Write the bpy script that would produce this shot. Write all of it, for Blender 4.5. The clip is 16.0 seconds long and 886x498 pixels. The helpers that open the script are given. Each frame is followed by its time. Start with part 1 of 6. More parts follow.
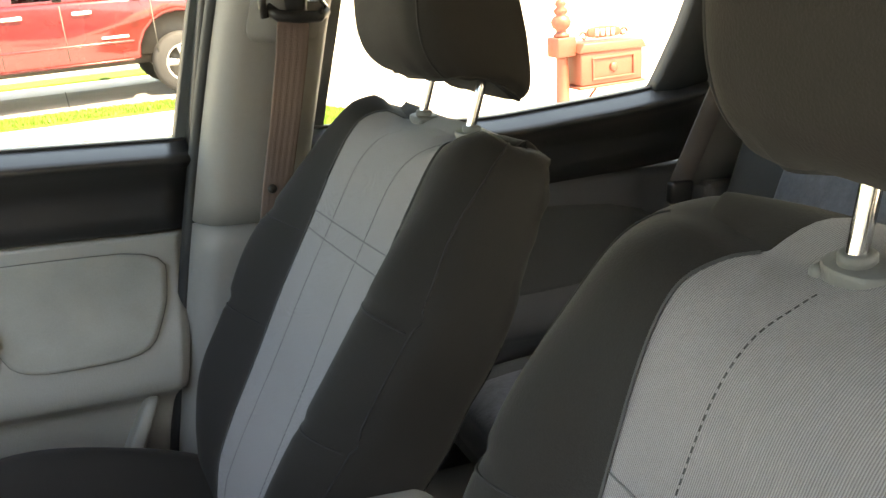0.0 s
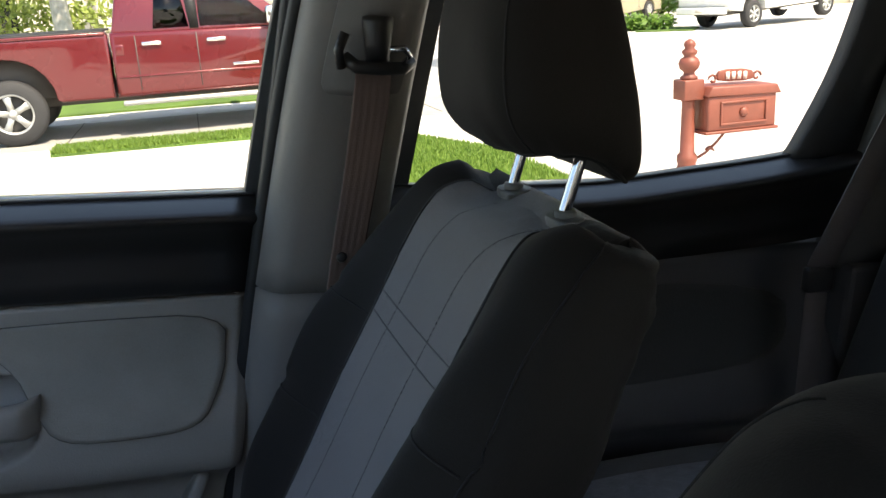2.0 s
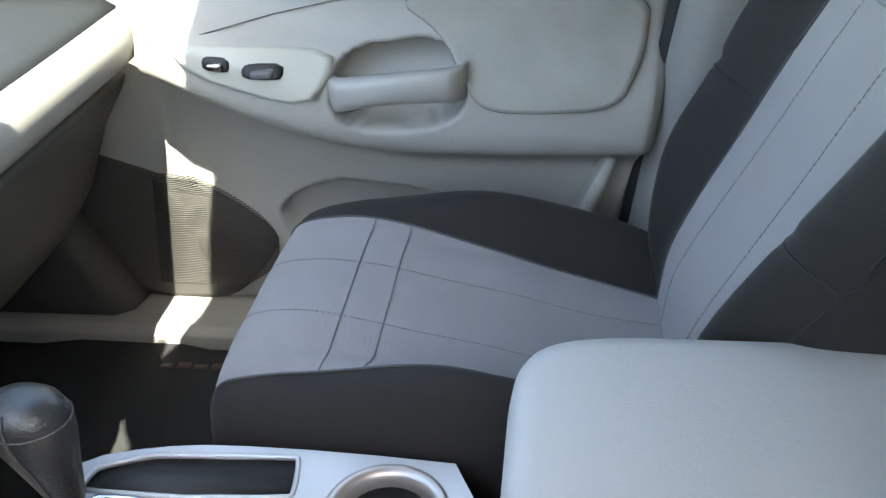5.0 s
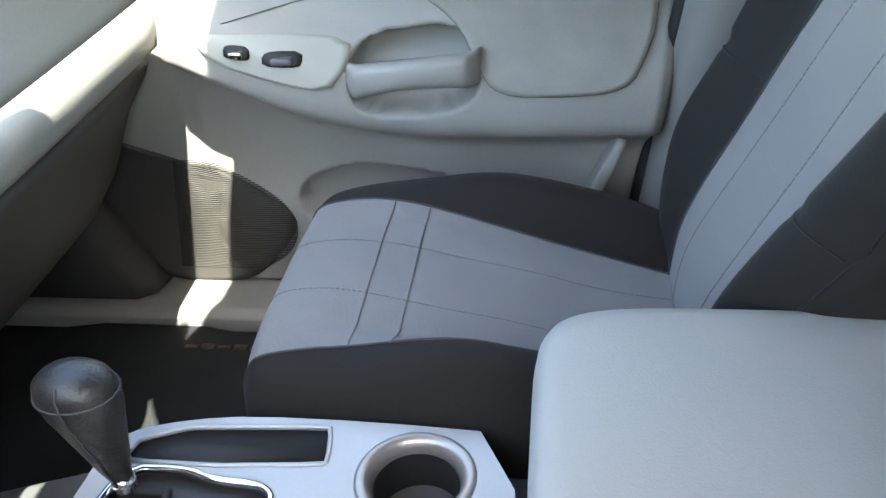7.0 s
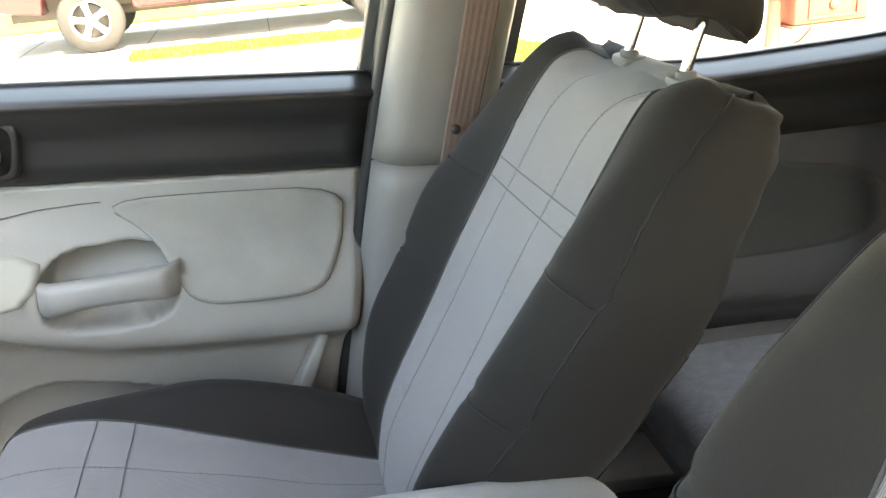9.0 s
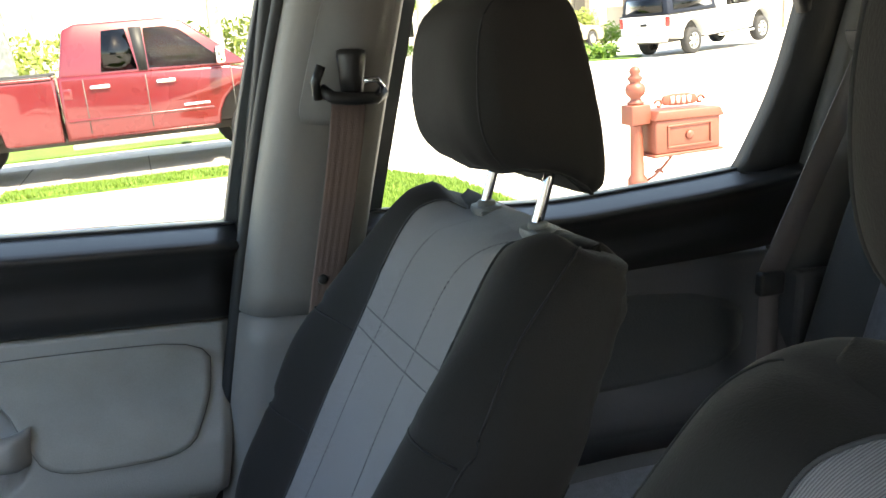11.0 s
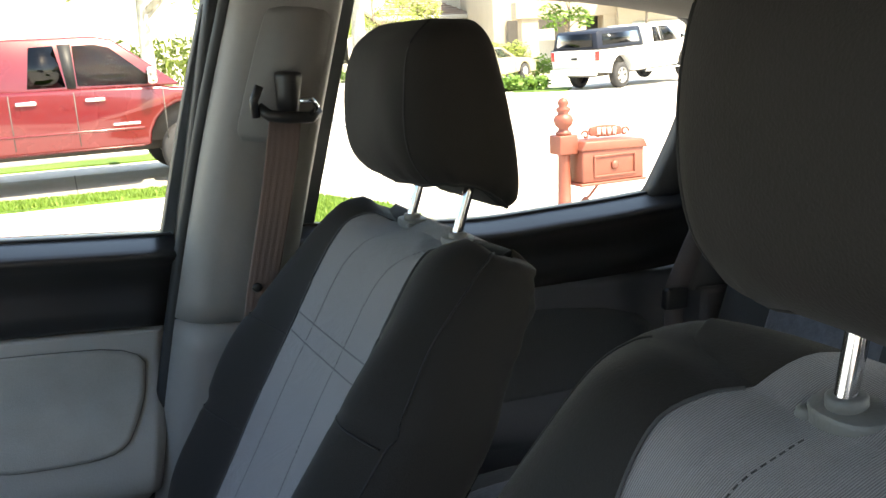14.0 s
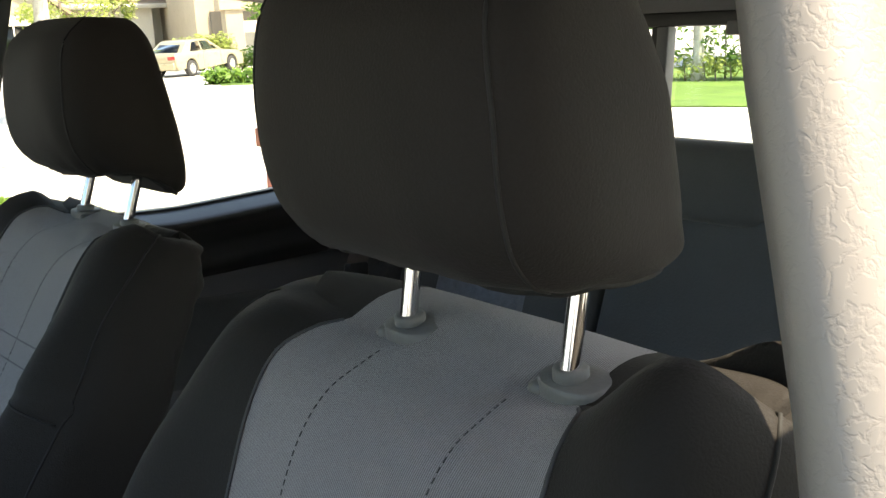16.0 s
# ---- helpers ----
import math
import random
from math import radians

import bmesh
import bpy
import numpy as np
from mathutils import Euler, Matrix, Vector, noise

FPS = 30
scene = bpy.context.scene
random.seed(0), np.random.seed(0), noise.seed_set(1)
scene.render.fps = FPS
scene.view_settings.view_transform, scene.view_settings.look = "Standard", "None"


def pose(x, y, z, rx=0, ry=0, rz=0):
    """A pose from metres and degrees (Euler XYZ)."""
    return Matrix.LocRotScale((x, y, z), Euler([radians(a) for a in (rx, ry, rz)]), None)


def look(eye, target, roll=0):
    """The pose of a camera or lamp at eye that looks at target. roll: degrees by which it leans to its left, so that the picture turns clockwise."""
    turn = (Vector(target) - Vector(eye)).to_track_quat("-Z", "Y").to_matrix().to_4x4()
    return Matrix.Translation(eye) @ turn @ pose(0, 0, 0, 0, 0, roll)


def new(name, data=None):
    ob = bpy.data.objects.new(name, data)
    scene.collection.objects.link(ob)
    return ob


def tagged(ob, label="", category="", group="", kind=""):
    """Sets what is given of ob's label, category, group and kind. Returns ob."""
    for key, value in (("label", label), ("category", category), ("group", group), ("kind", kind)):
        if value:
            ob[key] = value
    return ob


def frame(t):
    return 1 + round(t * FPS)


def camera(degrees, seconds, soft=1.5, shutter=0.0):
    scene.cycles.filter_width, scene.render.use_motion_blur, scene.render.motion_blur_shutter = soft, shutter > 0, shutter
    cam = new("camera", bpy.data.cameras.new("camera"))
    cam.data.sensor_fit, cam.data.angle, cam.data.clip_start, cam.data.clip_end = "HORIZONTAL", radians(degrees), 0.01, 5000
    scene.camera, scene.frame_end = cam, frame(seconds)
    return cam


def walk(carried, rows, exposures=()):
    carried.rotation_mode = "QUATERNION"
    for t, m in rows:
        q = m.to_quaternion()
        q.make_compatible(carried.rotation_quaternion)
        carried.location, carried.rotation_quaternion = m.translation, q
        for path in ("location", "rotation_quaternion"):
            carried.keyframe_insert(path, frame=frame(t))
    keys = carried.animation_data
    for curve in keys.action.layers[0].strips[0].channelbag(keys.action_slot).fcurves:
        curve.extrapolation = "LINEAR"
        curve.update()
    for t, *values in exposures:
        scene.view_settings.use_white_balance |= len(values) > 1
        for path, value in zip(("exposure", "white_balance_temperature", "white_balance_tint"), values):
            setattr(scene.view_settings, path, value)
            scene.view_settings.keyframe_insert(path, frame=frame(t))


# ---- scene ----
cam = camera(54.5, 16.0)
PATH = [
    (0, (0.336, -0.573, 1.556), (1.072, 1.167, 0.9), -4.5),
    (0.5, (0.391, -0.496, 1.572), (0.953, 1.349, 1.042), -2.9),
    (1, (0.424, -0.453, 1.577), (0.952, 1.417, 1.102), -2.5),
    (1.5, (0.438, -0.431, 1.577), (0.922, 1.452, 1.106), -2.9),
    (2, (0.434, -0.424, 1.568), (0.937, 1.425, 0.995), -3.3),
    (2.5, (0.421, -0.425, 1.541), (0.867, 1.381, 0.808), -3.8),
    (3, (0.429, -0.416, 1.54), (0.74, 1.353, 0.66), -5.5),
    (3.5, (0.396, -0.408, 1.528), (0.547, 1.336, 0.56), -6.3),
    (4, (0.39, -0.395, 1.506), (0.352, 1.313, 0.467), -7.5),
    (4.5, (0.356, -0.396, 1.489), (0.123, 1.283, 0.429), -8.3),
    (4.7, (0.345, -0.396, 1.487), (0.054, 1.285, 0.443), -8.3),
    (6.8, (0.367, -0.399, 1.493), (-0.115, 1.221, 0.422), -11.0),
    (7, (0.333, -0.433, 1.502), (-0.025, 1.22, 0.435), -9.7),
    (7.5, (0.288, -0.495, 1.516), (0.217, 1.226, 0.499), -7.6),
    (8, (0.301, -0.488, 1.525), (0.298, 1.265, 0.563), -7.5),
    (8.5, (0.335, -0.476, 1.536), (0.505, 1.311, 0.654), -5.3),
    (9, (0.357, -0.479, 1.545), (0.682, 1.34, 0.781), -4.9),
    (9.5, (0.376, -0.482, 1.566), (0.83, 1.352, 0.911), -4.6),
    (10, (0.392, -0.473, 1.56), (0.909, 1.364, 0.961), -5.5),
    (12.5, (0.381, -0.483, 1.581), (1.088, 1.337, 1.152), -2.8),
    (13, (0.37, -0.499, 1.573), (1.068, 1.32, 1.119), -2.5),
    (13.5, (0.373, -0.525, 1.562), (1.079, 1.293, 1.118), -2.4),
    (14, (0.368, -0.554, 1.566), (1.133, 1.236, 1.11), -3.0),
    (14.5, (0.381, -0.609, 1.572), (1.376, 1.066, 1.122), -3.0),
    (15, (0.381, -0.645, 1.577), (1.555, 0.912, 1.132), -2.7),
    (15.5, (0.37, -0.666, 1.577), (1.637, 0.818, 1.139), -2.8),
    (16, (0.361, -0.684, 1.571), (1.657, 0.755, 1.07), -2.2),
]
EXPOSURES = [(0, 3.32, 11800, 10), (0.5, 2.89, 9600, 4), (1.0, 1.84, 8300, 10), (1.5, 1.34, 8100, 11), (2.0, 1.59, 8100, 11), (2.5, 2.99, 9600, 12), (3.0, 4.09, 11400, 13), (3.5, 4.29, 11100, 10), (4.5, 3.84, 9000, 8),
             (7.0, 3.84, 8600, 7), (8.0, 3.89, 9900, 9), (8.5, 3.80, 10400, 9), (9.0, 4.14, 11000, 11), (9.5, 3.14, 10500, 11), (10.0, 2.89, 9600, 9), (12.5, 2.44, 8300, 8), (13.0, 2.44, 8300, 8), (14.0, 2.54, 8500, 9),
             (14.5, 2.64, 9000, 11), (15.0, 3.14, 9400, 11), (15.5, 2.98, 9200, 10), (16.0, 2.24, 8700, 8)]
walk(cam, [(t, look(eye, target, roll)) for t, eye, target, roll in PATH], EXPOSURES)

SUN_TO = Vector((0.22, -0.46, 0.82)).normalized()

# ---- light ----
world = bpy.data.worlds.new("sky")
scene.world = world
world.use_nodes = True
wn = world.node_tree.nodes
sky = wn.new("ShaderNodeTexSky")
sky.sky_type, sky.sun_disc = "NISHITA", False
sky.sun_elevation = math.asin(SUN_TO.z)
sky.sun_rotation = math.atan2(SUN_TO.x, SUN_TO.y)
wn["Background"].inputs["Strength"].default_value = 0.15
world.node_tree.links.new(sky.outputs[0], wn["Background"].inputs["Color"])
sun = new("sun", bpy.data.lights.new("sun", "SUN"))
sun.data.energy, sun.data.angle, sun.data.color = 3.7, radians(0.5), (1.0, 0.95, 0.87)
sun.matrix_world = look(SUN_TO * 50, (0, 0, 0))

# ---- materials ----
def material(name, color, rough=0.6, metal=0.0, vary=0.12, scale=6.0, grain=0.0, grain_scale=300.0, grain_kind="noise", coat=0.0, sheen=0.0, second=None, spec=0.5):
    """A surface with large stains, fine colour grain and a fine relief, all in metres of its object."""
    m = bpy.data.materials.new(name)
    m.use_nodes = True
    nt = m.node_tree
    bsdf = nt.nodes["Principled BSDF"]
    co = nt.nodes.new("ShaderNodeTexCoord")
    big = nt.nodes.new("ShaderNodeTexNoise")
    big.inputs["Scale"].default_value, big.inputs["Detail"].default_value = scale, 5
    fine = nt.nodes.new("ShaderNodeTexNoise")
    fine.inputs["Scale"].default_value, fine.inputs["Detail"].default_value = grain_scale * 0.6, 3
    add = nt.nodes.new("ShaderNodeMath")
    add.operation = "MULTIPLY_ADD"
    add.inputs[1].default_value = 0.35
    ramp = nt.nodes.new("ShaderNodeValToRGB")
    lo = [c * (1 - vary) for c in color]
    hi = list(second) if second else [min(1, c * (1 + vary)) for c in color]
    ramp.color_ramp.elements[0].position, ramp.color_ramp.elements[1].position = 0.40, 0.92
    ramp.color_ramp.elements[0].color, ramp.color_ramp.elements[1].color = (*lo, 1), (*hi, 1)
    for n in (big, fine):
        nt.links.new(co.outputs["Object"], n.inputs["Vector"])
    nt.links.new(fine.outputs[0], add.inputs[0])
    nt.links.new(big.outputs[0], add.inputs[2])
    nt.links.new(add.outputs[0], ramp.inputs[0])
    nt.links.new(ramp.outputs[0], bsdf.inputs["Base Color"])
    rr = nt.nodes.new("ShaderNodeMapRange")
    rr.inputs["To Min"].default_value, rr.inputs["To Max"].default_value = max(0.02, rough - 0.08), min(1, rough + 0.08)
    nt.links.new(big.outputs[0], rr.inputs["Value"])
    nt.links.new(rr.outputs[0], bsdf.inputs["Roughness"])
    bsdf.inputs["Metallic"].default_value = metal
    bsdf.inputs["Coat Weight"].default_value = coat
    bsdf.inputs["Coat Roughness"].default_value = 0.06
    bsdf.inputs["Sheen Weight"].default_value = sheen
    bsdf.inputs["Specular IOR Level"].default_value = spec
    if grain > 0:
        bump = nt.nodes.new("ShaderNodeBump")
        bump.inputs["Strength"].default_value, bump.inputs["Distance"].default_value = min(1.0, grain), 0.0012 if grain_scale > 60 else 0.02
        if grain_kind == "leather":
            g = nt.nodes.new("ShaderNodeTexNoise")
            g.inputs["Scale"].default_value, g.inputs["Detail"].default_value, g.inputs["Distortion"].default_value = grain_scale, 2.5, 0.5
            nt.links.new(co.outputs["Object"], g.inputs["Vector"])
        elif grain_kind == "weave":
            g = nt.nodes.new("ShaderNodeTexWave")
            g.bands_direction = "Y"
            g.inputs["Scale"].default_value, g.inputs["Distortion"].default_value, g.inputs["Detail"].default_value = grain_scale, 0.15, 1
            nt.links.new(co.outputs["Object"], g.inputs["Vector"])
            dye = nt.nodes.new("ShaderNodeMix")
            dye.data_type, dye.blend_type = "RGBA", "MULTIPLY"
            dye.inputs[0].default_value = 0.55
            nt.links.new(ramp.outputs[0], dye.inputs[6])
            nt.links.new(g.outputs["Color"], dye.inputs[7])
            nt.links.new(dye.outputs[2], bsdf.inputs["Base Color"])
        elif grain_kind == "crease":
            n0 = nt.nodes.new("ShaderNodeTexNoise")
            n0.inputs["Scale"].default_value, n0.inputs["Detail"].default_value, n0.inputs["Distortion"].default_value = grain_scale, 4, 0.2
            nt.links.new(co.outputs["Object"], n0.inputs["Vector"])
            off, ab, g = (nt.nodes.new("ShaderNodeMath") for _ in range(3))
            off.operation, ab.operation, g.operation = "SUBTRACT", "ABSOLUTE", "MINIMUM"
            off.inputs[1].default_value, g.inputs[1].default_value = 0.5, 0.07
            nt.links.new(n0.outputs[0], off.inputs[0])
            nt.links.new(off.outputs[0], ab.inputs[0])
            nt.links.new(ab.outputs[0], g.inputs[0])
            bump.inputs["Distance"].default_value = 0.006
        else:
            g = nt.nodes.new("ShaderNodeTexNoise")
            g.inputs["Scale"].default_value, g.inputs["Detail"].default_value = grain_scale, 4
            nt.links.new(co.outputs["Object"], g.inputs["Vector"])
        nt.links.new(g.outputs[0], bump.inputs["Height"])
        nt.links.new(bump.outputs[0], bsdf.inputs["Normal"])
    return m


def glass_material(name, tint, ior):
    m = bpy.data.materials.new(name)
    m.use_nodes = True
    nt = m.node_tree
    nt.nodes.remove(nt.nodes["Principled BSDF"])
    clear, gloss, mix = (nt.nodes.new(k) for k in ("ShaderNodeBsdfTransparent", "ShaderNodeBsdfGlossy", "ShaderNodeMixShader"))
    clear.inputs[0].default_value = (*tint, 1)
    gloss.inputs["Roughness"].default_value = 0.02
    # Schlick's curve, alike from both sides of the thin pane
    f0 = ((ior - 1) / (ior + 1)) ** 2
    facing, power, blend = nt.nodes.new("ShaderNodeLayerWeight"), nt.nodes.new("ShaderNodeMath"), nt.nodes.new("ShaderNodeMath")
    facing.inputs["Blend"].default_value = 0.5
    power.operation, blend.operation = "POWER", "MULTIPLY_ADD"
    power.inputs[1].default_value, blend.inputs[1].default_value, blend.inputs[2].default_value = 5.0, 1 - f0, f0
    nt.links.new(facing.outputs["Facing"], power.inputs[0])
    nt.links.new(power.outputs[0], blend.inputs[0])
    nt.links.new(blend.outputs[0], mix.inputs[0])
    nt.links.new(clear.outputs[0], mix.inputs[1])
    nt.links.new(gloss.outputs[0], mix.inputs[2])
    nt.links.new(mix.outputs[0], nt.nodes["Material Output"].inputs[0])
    return m


def leaf_material(name, dark, light):
    m = bpy.data.materials.new(name)
    m.use_nodes = True
    nt = m.node_tree
    bsdf = nt.nodes["Principled BSDF"]
    geo, ramp = nt.nodes.new("ShaderNodeNewGeometry"), nt.nodes.new("ShaderNodeValToRGB")
    ramp.color_ramp.elements[0].color, ramp.color_ramp.elements[1].color = (*dark, 1), (*light, 1)
    nt.links.new(geo.outputs["Random Per Island"], ramp.inputs[0])
    nt.links.new(ramp.outputs[0], bsdf.inputs["Base Color"])
    bsdf.inputs["Roughness"].default_value = 0.55
    bsdf.inputs["Subsurface Weight"].default_value = 0.0
    tr, mix = nt.nodes.new("ShaderNodeBsdfTranslucent"), nt.nodes.new("ShaderNodeMixShader")
    mix.inputs[0].default_value = 0.35
    nt.links.new(ramp.outputs[0], tr.inputs[0])
    nt.links.new(bsdf.outputs[0], mix.inputs[1])
    nt.links.new(tr.outputs[0], mix.inputs[2])
    nt.links.new(mix.outputs[0], nt.nodes["Material Output"].inputs[0])
    return m


GREY_CLOTH = material("grey_cloth", (0.265, 0.245, 0.250), 0.85, vary=0.10, scale=9, grain=0.5, grain_scale=210, grain_kind="weave", sheen=0.2)
BLACK_CLOTH = material("black_cloth", (0.0120, 0.0100, 0.0090), 0.8, vary=0.2, scale=7, grain=0.35, grain_scale=700, sheen=0.03, spec=0.3)
SEAM = material("seam_thread", (0.05, 0.05, 0.052), 0.8, grain=0.3)
SEAM_SOFT = material("grey_thread", (0.13, 0.125, 0.13), 0.8, grain=0.3)
SEAM_BLACK = material("black_thread", (0.007, 0.007, 0.007), 0.8, grain=0.3)
GROOVE = material("groove_shade", (0.085, 0.078, 0.068), 0.7, grain=0.2)
DASH_TOP = material("dash_pad", (0.012, 0.014, 0.016), 0.85, vary=0.12, scale=5, grain=0.4, grain_scale=300, grain_kind="leather", spec=0.2)
TAN_PLASTIC = material("grey_beige_plastic", (0.30, 0.285, 0.26), 0.5, vary=0.06, scale=4, grain=0.35, grain_scale=420, grain_kind="leather")
PILLAR_PLASTIC = material("grained_grey_plastic", (0.205, 0.19, 0.178), 0.5, vary=0.06, scale=5, grain=0.22, grain_scale=190, grain_kind="crease")
DARK_PLASTIC = material("charcoal_plastic", (0.021, 0.020, 0.020), 0.38, vary=0.15, scale=5, grain=0.08, grain_scale=420, grain_kind="leather")
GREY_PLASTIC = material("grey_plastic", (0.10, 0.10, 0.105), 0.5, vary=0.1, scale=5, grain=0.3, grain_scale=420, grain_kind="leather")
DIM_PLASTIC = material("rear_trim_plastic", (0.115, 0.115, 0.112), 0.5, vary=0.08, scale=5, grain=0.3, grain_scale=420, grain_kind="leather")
DOOR_CLOTH = material("door_cloth", (0.28, 0.265, 0.235), 0.9, vary=0.12, scale=14, grain=0.5, grain_scale=600, sheen=0.2)
LID_VINYL = material("lid_vinyl", (0.33, 0.32, 0.305), 0.5, vary=0.05, scale=5, grain=0.3, grain_scale=500, grain_kind="leather")
CONSOLE_GREY = material("silver_plastic", (0.40, 0.41, 0.42), 0.35, metal=0.25, vary=0.05, grain=0.1)
SATIN = material("brushed_metal_ring", (0.42, 0.37, 0.34), 0.34, metal=0.7, vary=0.08, grain=0.1)
RUBBER = material("black_rubber", (0.012, 0.012, 0.013), 0.6, vary=0.2, grain=0.3, grain_scale=250)
CHROME = material("chrome", (0.75, 0.75, 0.76), 0.08, metal=1.0, vary=0.03)
KICK_PLASTIC = material("dim_grey_plastic", (0.045, 0.040, 0.037), 0.65, vary=0.1, scale=4, grain=0.3, grain_scale=420, grain_kind="leather")
LEATHER = material("black_leather", (0.02, 0.02, 0.02), 0.35, vary=0.2, grain=0.6, grain_scale=300, grain_kind="leather")
BELT = material("belt_webbing", (0.165, 0.112, 0.098), 0.75, vary=0.1, grain=0.6, grain_scale=500)
BELT_GREY = material("rear_belt_webbing", (0.125, 0.112, 0.112), 0.75, vary=0.1, grain=0.6, grain_scale=500)
CARPET = material("black_carpet", (0.014, 0.014, 0.015), 0.95, vary=0.3, scale=20, grain=1.0, grain_scale=350)
MAT_RED = material("mat_thread", (0.060, 0.034, 0.030), 0.8, grain=0.3)
HEADLINER = material("headliner_cloth", (0.20, 0.19, 0.18), 0.95, vary=0.06, scale=8, grain=0.5, grain_scale=500)
REAR_CLOTH = material("rear_grey_cloth", (0.062, 0.066, 0.066), 0.9, vary=0.1, scale=9, grain=0.6, grain_scale=300, sheen=0.2)
MESH_CLOTH = material("rear_mesh_cloth", (0.15, 0.16, 0.18), 0.9, vary=0.2, scale=60, grain=1.0, grain_scale=220, sheen=0.2)
ORANGE = material("orange_plastic", (0.8, 0.16, 0.02), 0.4)
CREAM_PLASTIC = material("cream_plastic", (0.37, 0.36, 0.31), 0.45, vary=0.04, grain=0.15)
BODY_PAINT = material("body_paint", (0.35, 0.36, 0.37), 0.3, metal=0.4, coat=0.8, vary=0.03)
CLEAR = glass_material("window_glass", (0.93, 0.96, 0.95), 1.25)
SCREEN = glass_material("windscreen_glass", (0.66, 0.80, 0.92), 1.25)
TINTED = glass_material("tinted_glass", (0.10, 0.12, 0.12), 1.5)
SEMI = glass_material("lightly_tinted_glass", (0.55, 0.62, 0.58), 1.45)

CONCRETE = material("concrete", (0.50, 0.48, 0.45), 0.9, vary=0.08, scale=0.6, grain=0.4, grain_scale=40)
# concrete with the red pickup's shade painted into its colour
SHADED_CONCRETE = material("shaded_concrete", (0.30, 0.29, 0.27), 0.9, vary=0.15, scale=1.5, grain=0.4, grain_scale=40)
TURF = material("turf", (0.06, 0.13, 0.016), 0.9, vary=0.3, scale=1.2, grain=1.0, grain_scale=35, second=(0.11, 0.20, 0.032))
GRASS = leaf_material("grass_blades", (0.10, 0.20, 0.025), (0.24, 0.36, 0.07))
LEAF = leaf_material("leaves", (0.05, 0.13, 0.016), (0.19, 0.33, 0.05))
LEAF_PALE = leaf_material("pale_leaves", (0.14, 0.20, 0.035), (0.34, 0.40, 0.10))
BARK = material("bark", (0.20, 0.16, 0.13), 0.9, vary=0.3, scale=8, grain=1.0, grain_scale=30)
PALE_BARK = material("pale_bark", (0.42, 0.39, 0.35), 0.9, vary=0.2, scale=8, grain=1.0, grain_scale=30)
RED_PAINT = material("dark_red_paint", (0.13, 0.006, 0.009), 0.28, metal=0.25, coat=1.0, vary=0.06, scale=2)
WHITE_PAINT = material("white_paint", (0.72, 0.72, 0.70), 0.35, coat=0.7, vary=0.03)
GOLD_PAINT = material("gold_paint", (0.34, 0.30, 0.20), 0.3, metal=0.3, coat=0.8, vary=0.05)
TYRE = material("tyre_rubber", (0.03, 0.03, 0.032), 0.8, vary=0.2, grain=0.3, grain_scale=80)
ALLOY = material("alloy", (0.55, 0.55, 0.54), 0.35, metal=0.7, vary=0.05)
LAMP_RED = material("red_lens", (0.35, 0.01, 0.01), 0.2, coat=0.8)
IRON_RED = material("painted_iron", (0.20, 0.055, 0.035), 0.5, vary=0.15, scale=10, grain=0.3, grain_scale=90)
PALE_LETTER = material("pale_lettering", (0.75, 0.68, 0.60), 0.6)
STUCCO = material("beige_stucco", (0.44, 0.37, 0.28), 0.9, vary=0.08, scale=0.8, grain=0.4, grain_scale=30)
STUCCO_PALE = material("pale_stucco", (0.60, 0.56, 0.48), 0.9, vary=0.06, scale=0.8, grain=0.4, grain_scale=30)
ROOF_TILE = material("roof_tile", (0.26, 0.20, 0.16), 0.85, vary=0.25, scale=3, grain=0.6, grain_scale=20)
GARAGE_WHITE = material("garage_door_paint", (0.68, 0.66, 0.60), 0.6, vary=0.04, scale=1)
CANOPY = material("canopy_paint", (0.012, 0.016, 0.028), 0.5, vary=0.1, spec=0.25)
SHADE_GREY = material("dark_trim_and_shade", (0.08, 0.075, 0.07), 0.7)

# ---- building helpers ----
VEH = Matrix.Translation((0.45, 0, 1.1)) @ pose(0, 0, 0, 0, 4.5, 0) @ Matrix.Translation((-0.45, 0, -1.1))
BASE = {}


def thing(name, base, label, category, group="", kind="", world_pose=None):
    """An empty at the thing's base. In the truck, base is in the truck's own metres; else world_pose places it."""
    ob = new(name)
    ob.empty_display_size = 0.05
    ob.matrix_world = world_pose if world_pose is not None else VEH @ Matrix.Translation(base)
    BASE[ob.name] = Vector((0, 0, 0)) if world_pose is not None else Vector(base)
    return tagged(ob, label, category, group, kind)


def part(name, bm, mat, parent, label="", smooth=True, kind=""):
    mesh = bpy.data.meshes.new(name)
    base = BASE[parent.name]
    bmesh.ops.translate(bm, verts=bm.verts, vec=-base)
    bmesh.ops.recalc_face_normals(bm, faces=bm.faces)
    bm.to_mesh(mesh)
    bm.free()
    mesh.materials.append(mat)
    for p in mesh.polygons:
        p.use_smooth = smooth
    ob = new(name, mesh)
    ob.parent = parent
    BASE[ob.name] = base
    if label or kind:
        tagged(ob, label, kind=kind)
    return ob


